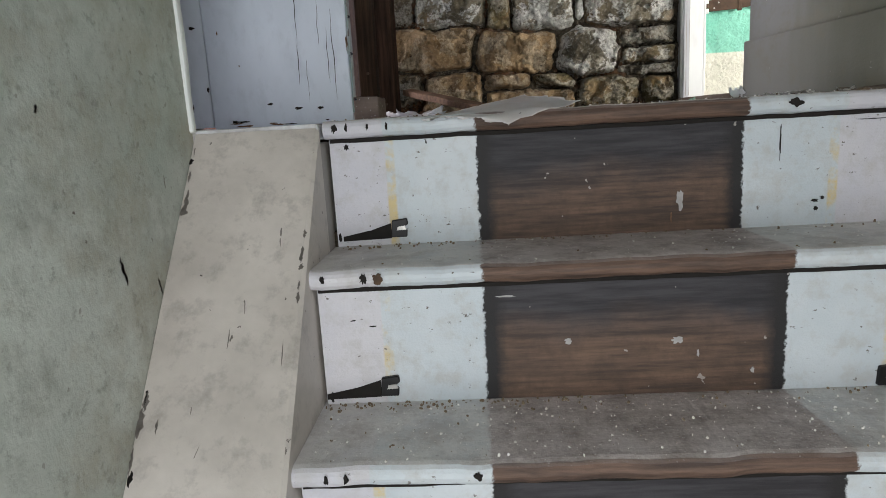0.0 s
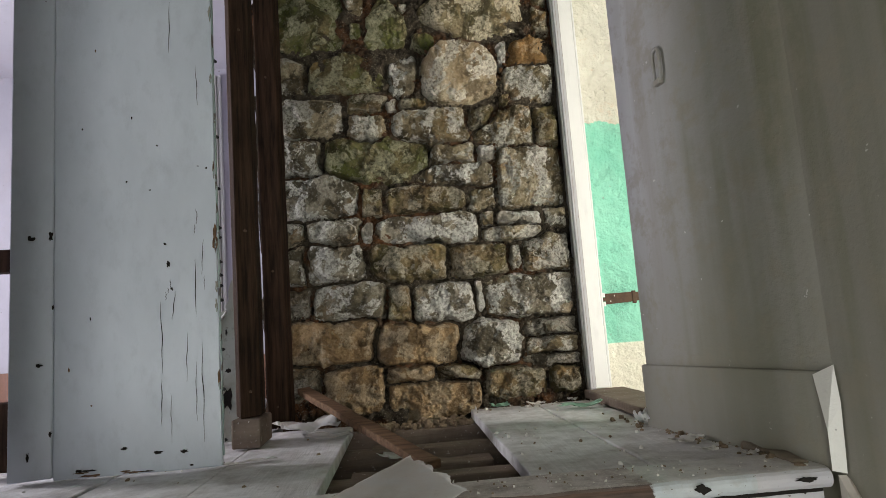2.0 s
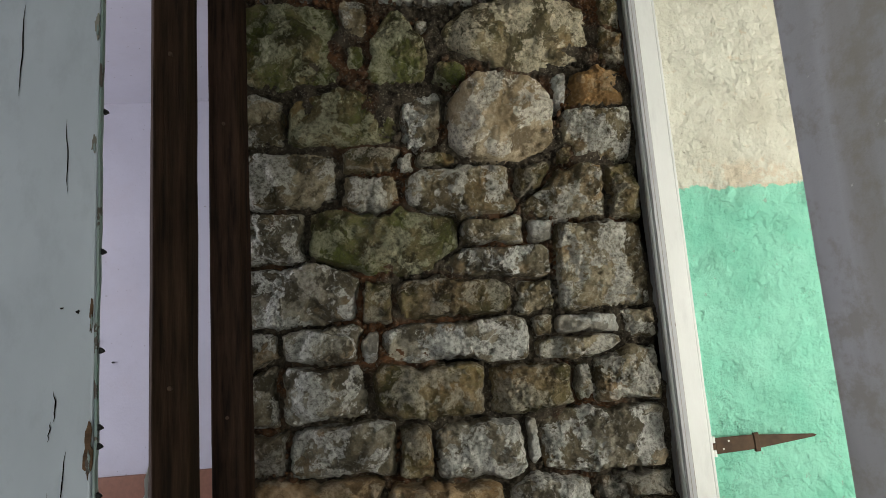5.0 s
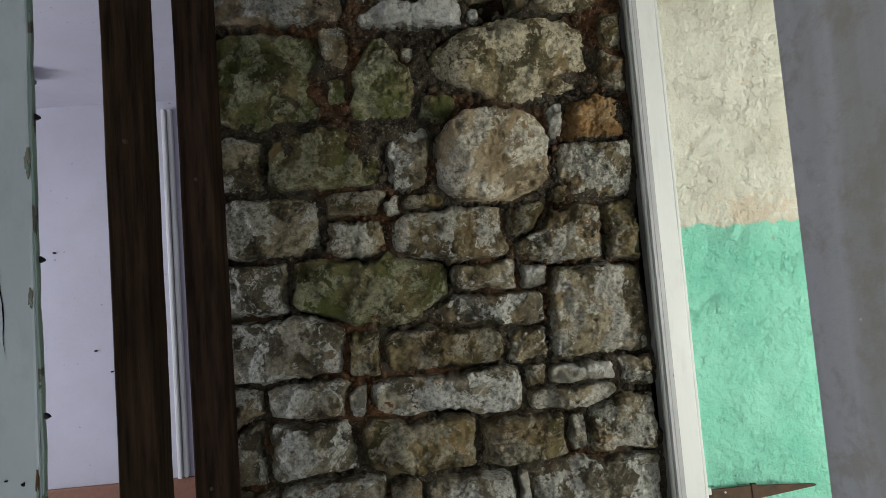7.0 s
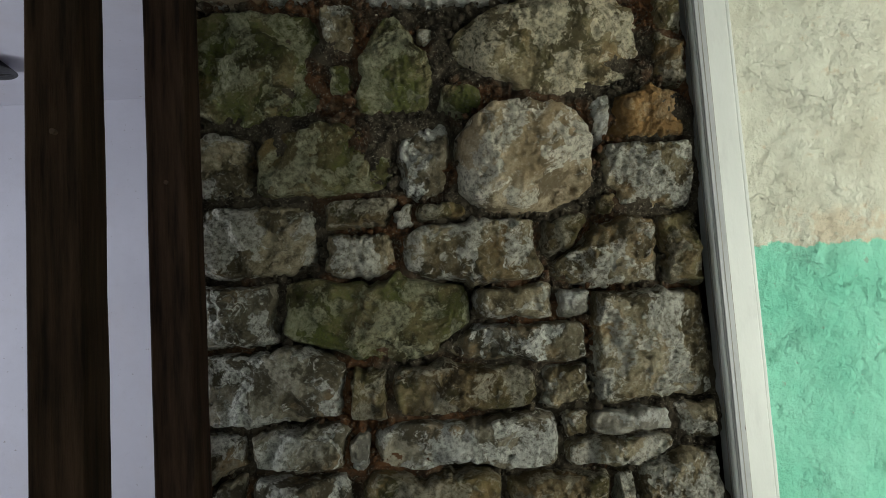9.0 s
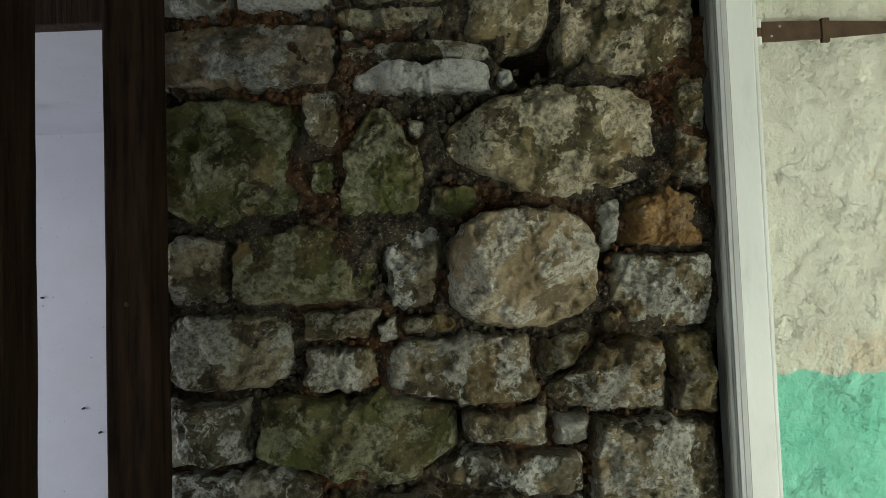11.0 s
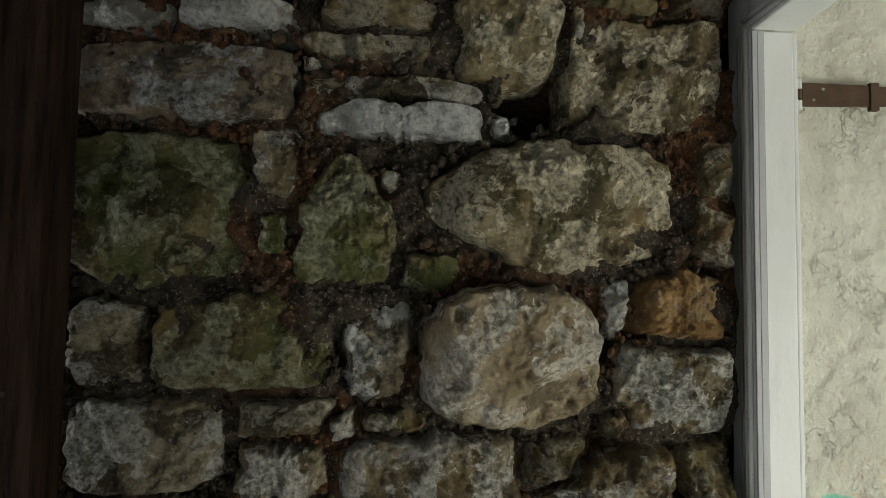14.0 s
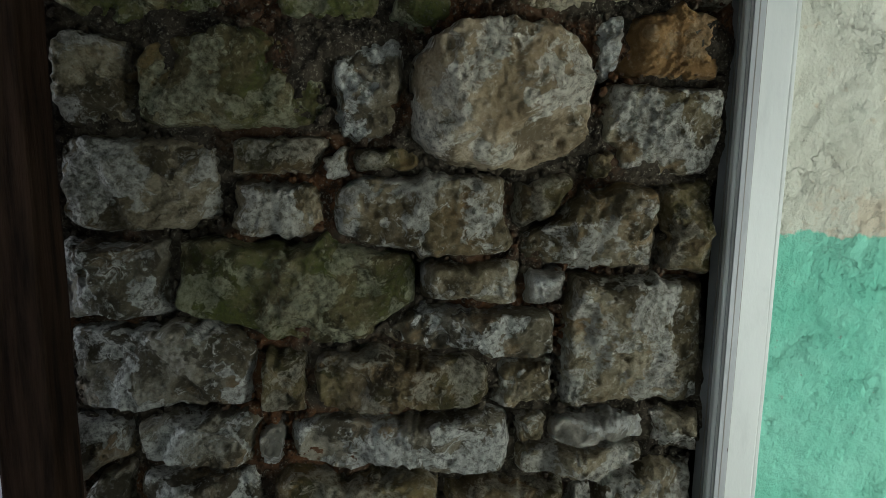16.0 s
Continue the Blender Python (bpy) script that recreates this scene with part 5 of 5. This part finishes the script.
part("sheet", bm, PAPER, sheet, smooth=True)

# loose lath lying across the hole
lath = thing("loose_lath", "loose brown wooden lath lying across the floor opening", "plank")
bm = board(-0.381, 0.381, -0.018, 0.018, -0.009, 0.009, 0.002, 0.002, 9, 0.04)
part("lath", bm, BARE_WOOD, lath)
lath.matrix_basis = pose(0.017, 1.965, 1.545, 4, 8.4, -62.7)


def scrap(name, label, category, x, y, z, w, d, material, seed, curl=0.010, turn=0.0):
    """A curled flake of paper, paint or plaster lying on the boards."""
    rnd = random.Random(seed)
    s = thing(name, label, category)
    bm = bmesh.new()
    n = 9
    g = []
    for i in range(n + 1):
        row = []
        for j in range(n + 1):
            u, v = i / n - 0.5, j / n - 0.5
            rim = 1 + 0.35 * noise.noise(Vector((u * 4, v * 4, seed * 1.3)))
            row.append(bm.verts.new((w * u * rim, d * v * rim, 0.002 + curl * (abs(noise.noise(Vector((u * 2.4, v * 2.4, seed * 0.7)))) + 1.6 * u * u))))
        g.append(row)
    for i in range(n):
        for j in range(n):
            bm.faces.new((g[i][j], g[i + 1][j], g[i + 1][j + 1], g[i][j + 1]))
    bmesh.ops.solidify(bm, geom=list(bm.faces), thickness=0.0015)
    part("flake", bm, material, s, smooth=True)
    s.matrix_basis = pose(x, y, z, 0, 0, turn)


scrap("paper_scrap", "crumpled scrap of old paper beside the stud foot", "paper", -0.12, 2.11, F + 0.003, 0.15, 0.13, PAPER, 3, 0.045, 20)
scrap("paper_scrap", "flat scrap of old paper on the dusty boards", "paper", -0.05, 1.98, F + 0.003, 0.12, 0.05, PAPER, 5, 0.012, -15)
scrap("paper_scrap", "narrow curled paper strip on the dusty boards", "paper", -0.20, 1.72, F + 0.003, 0.13, 0.025, TORN, 6, 0.008, 8)
scrap("paint_flake", "pale green paint flake near the doorway", "flake", 0.63, 2.14, F + 0.003, 0.11, 0.045, GREEN_FLAKE, 8, 0.018, -10)
scrap("paint_flake", "pale green paint flake against the stone wall", "flake", 0.42, 2.28, F + 0.003, 0.06, 0.03, GREEN_FLAKE, 9, 0.018, 25)
scrap("plaster_flake", "white plaster flake on the dusty boards", "flake", 0.53, 2.27, F + 0.003, 0.05, 0.025, TORN, 10, 0.014, 5)
scrap("plaster_flake", "white plaster flake on the dusty boards", "flake", 0.645, 2.29, F + 0.003, 0.03, 0.022, TORN, 12, 0.016, 5)
scrap("plaster_flake", "grey plaster flake beside the baseboard", "flake", 0.66, 1.55, F + 0.003, 0.06, 0.035, TORN, 13, 0.012, 30)
scrap("plaster_flake", "small white plaster flake on the boards", "flake", 0.655, 1.45, F + 0.003, 0.025, 0.02, TORN, 14, 0.012, 10)
scrap("plaster_flake", "small white plaster flake on the boards", "flake", 0.70, 1.40, F + 0.003, 0.025, 0.018, TORN, 15, 0.012, -20)
scrap("paper_scrap", "pale scrap of paper down in the floor opening", "paper", 0.12, 1.87, F - 0.04, 0.09, 0.06, PAPER, 16, 0.02, 35)
scrap("paper_scrap", "torn wallpaper scrap standing by the doorway corner", "paper", 0.672, 1.775, F + 0.003, 0.04, 0.04, PAPER, 17, 0.05, 35)

# rolled baseboard rubble along the right wall
roll = thing("debris_roll", "dirty brown roll of fallen wallpaper beside the baseboard", "debris")
bm = board(0.722, 0.745, 1.315, 1.47, F, F + 0.012, 0.005, 0.007, 26, 0.015)
part("roll", bm, ROLL_DIRT, roll, smooth=True)


def litter():
    """Crumbs of plaster, mortar and grit on landing and treads."""
    rnd = random.Random(5)
    pale, brown = bmesh.new(), bmesh.new()

    def crumb(bm, x, y, z, r):
        m = Matrix.Translation((x, y, z + r * 0.4)) @ Euler((rnd.random() * 6, rnd.random() * 6, rnd.random() * 6)).to_matrix().to_4x4() @ Matrix.Diagonal((r * rnd.uniform(0.7, 1.6), r, r * rnd.uniform(0.4, 0.9), 1))
        bmesh.ops.create_icosphere(bm, subdivisions=1, radius=1, matrix=m)

    for _ in range(300):
        x = rnd.uniform(0.34, 0.72) if rnd.random() < 0.55 else rnd.uniform(-0.6, -0.01)
        y = 2.335 - abs(rnd.gauss(0, 0.05)) if rnd.random() < 0.6 else rnd.uniform(1.42, 2.3)
        crumb(pale if rnd.random() < 0.55 else brown, x, min(y, 2.33), F, rnd.choice((0.001, 0.0015, 0.002, 0.003, 0.0045)))
    for _ in range(60):
        y = rnd.uniform(1.3, 1.92)
        crumb(brown, 0.755 - 0.128 * (y - 1.27) - abs(rnd.gauss(0.012, 0.02)), y, F, rnd.uniform(0.002, 0.008))
    for _ in range(620):
        k = rnd.choice((1, 2, 2, 2))
        front = NOSE_Y - k * GOING
        crumb(pale if rnd.random() < 0.7 else brown, rnd.uniform(-0.19, 0.74), front + rnd.uniform(0.015, 0.185), LANDING - k * RISE, rnd.choice((0.0006, 0.0006, 0.0007, 0.0009, 0.0012, 0.002)))
    for _ in range(240):
        k = rnd.choice((1, 2, 2))
        crumb(brown, rnd.uniform(-0.20, 0.2) if rnd.random() < 0.6 else rnd.uniform(-0.2, 0.74), NOSE_Y - (k - 1) * GOING + 0.02 - abs(rnd.gauss(0, 0.018)), LANDING - k * RISE, rnd.uniform(0.0008, 0.003))
    for _ in range(120):
        crumb(brown, rnd.uniform(0.0, 0.33), rnd.uniform(2.22, 2.35), F - 0.03, rnd.uniform(0.004, 0.014))
    for _ in range(160):
        crumb(pale if rnd.random() < 0.5 else brown, rnd.uniform(-0.20, 0.74), NOSE_Y + rnd.uniform(0.02, 0.12), LANDING, rnd.uniform(0.0008, 0.0025))
    for bm, material, name, label in ((pale, TORN, "plaster_crumbs", "pale plaster crumbs scattered on landing and treads"), (brown, CRUMB, "mortar_crumbs", "brown mortar crumbs scattered on the landing")):
        tagged(part(name, bm, material, None, label), category="debris", kind="stuff")


litter()

# broken lamp on the ceiling of the far left room
lamp = thing("ceiling_lamp", "broken ceiling lamp of dark metal under the white ceiling", "lamp")
bm = bmesh.new()
bmesh.ops.create_cone(bm, cap_ends=True, segments=20, radius1=0.07, radius2=0.035, depth=0.03, matrix=Matrix.Translation((-1.02, 3.02, 3.083)))
part("rose", bm, BLACK_IRON, lamp)
bm = bmesh.new()
prism(bm, ((-1.09, 3.07), (-0.99, 3.055), (-0.945, 3.05), (-0.99, 3.045), (-1.09, 3.045)), 3.0, 3.02)
soften(bm, 0.003, 1)
part("arm", bm, BLACK_IRON, lamp)

# nail holes in the far white wall
for i, (x, z) in enumerate(((-0.915, 2.10), (-0.97, 2.18), (-1.105, 2.55), (-1.28, 2.02), (-1.27, 1.88), (-1.275, 1.83), (-1.28, 1.79), (-1.285, 1.74))):
    nail = thing("wall_nail", "small dark nail in the white wall", "nail", "nails in the white wall")
    bm = bmesh.new()
    tube(bm, (x, 3.388, z), (x, 3.401, z), 0.0035 if i < 4 else 0.003, 8)
    part("head", bm, BLACK_IRON, nail)


# marks, scratches and crumbling edges on the painted walls and boards
def mark(parent, at, along, across, length, width, seed, material, name="scratch"):
    """A thin ragged sliver lying on a surface."""
    rnd = random.Random(seed)
    at, along, across = Vector(at), Vector(along).normalized(), Vector(across).normalized()
    normal = along.cross(across)
    bm = bmesh.new()
    n = 8
    left, right = [], []
    for i in range(n + 1):
        s = i / n
        half = width / 2 * (0.2 + math.sin(math.pi * s)) * rnd.uniform(0.5, 1.2)
        mid = at + along * length * (s - 0.5) + across * width * rnd.uniform(-0.25, 0.25)
        left.append(bm.verts.new(mid - across * half + normal * 0.0008))
        right.append(bm.verts.new(mid + across * half + normal * 0.0008))
    for i in range(n):
        bm.faces.new((left[i], right[i], right[i + 1], left[i + 1]))
    bmesh.ops.solidify(bm, geom=list(bm.faces), thickness=0.0012)
    bmesh.ops.recalc_face_normals(bm, faces=list(bm.faces))
    return part(name, bm, material, parent)


rake = Vector((0, GOING, RISE)).normalized()
rnd = random.Random(21)


def on_stringer(x, y):
    return Vector((x, y, LANDING + 0.018 + (y - NOSE_Y) * SLOPE + 0.0012))


GRIME = plain_material("grime", (0.24, 0.215, 0.19), 0.9, 0.0, 0.5, 90)
for i in range(26):
    y = 0.78 + 0.47 * i / 26 + rnd.uniform(-0.01, 0.01)
    mark(stairs, on_stringer(WALL_L + rnd.uniform(0.002, 0.008), y), rake, (1, 0, 0), rnd.uniform(0.01, 0.04), rnd.uniform(0.002, 0.009), 500 + i, GRIME if i % 4 else GAP_AND_SHADOW, "crumbled_edge")
for i in range(22):
    lean = Vector((rnd.uniform(-0.15, 0.35), 0, 0)) + rake
    mark(stairs, on_stringer(rnd.uniform(-0.39, -0.22), rnd.uniform(0.8, 1.22)), lean, (1, 0, 0), rnd.uniform(0.008, 0.05), rnd.uniform(0.0012, 0.003), 600 + i, GRIME)
for i in range(14):
    mark(stairs, on_stringer(-0.212 + rnd.uniform(-0.003, 0.002), rnd.uniform(0.8, 1.24)), rake, (1, 0, 0), rnd.uniform(0.006, 0.02), rnd.uniform(0.002, 0.005), 640 + i, GRIME, "worn_edge")
plaster_marks = thing("wall_marks", "dark scuffs and cracks on the greenish plaster wall", "marks")
for i in range(20):
    y, z = rnd.uniform(0.75, 1.2), rnd.uniform(1.0, 2.4)
    if z < LANDING + 0.03 + (y - NOSE_Y) * SLOPE:
        continue
    mark(plaster_marks, (WALL_L + 0.0004, y, z), (0, rnd.uniform(-0.3, 0.3), 1), (0, -1, 0), rnd.choice((0.004, 0.005, 0.007, 0.010, 0.02)), rnd.choice((0.003, 0.004, 0.005)), 700 + i, GRIME, "scuff")
for i, (y, z, l, w) in enumerate(((0.99, 1.33, 0.04, 0.007), (1.075, 1.29, 0.03, 0.004), (1.10, 1.265, 0.03, 0.004), (1.06, 1.22, 0.014, 0.006), (1.05, 1.21, 0.01, 0.006))):
    mark(plaster_marks, (WALL_L + 0.0004, y, z), (0, -0.25, 1), (0, -1, 0), l, w, 800 + i, GRIME, "scuff")
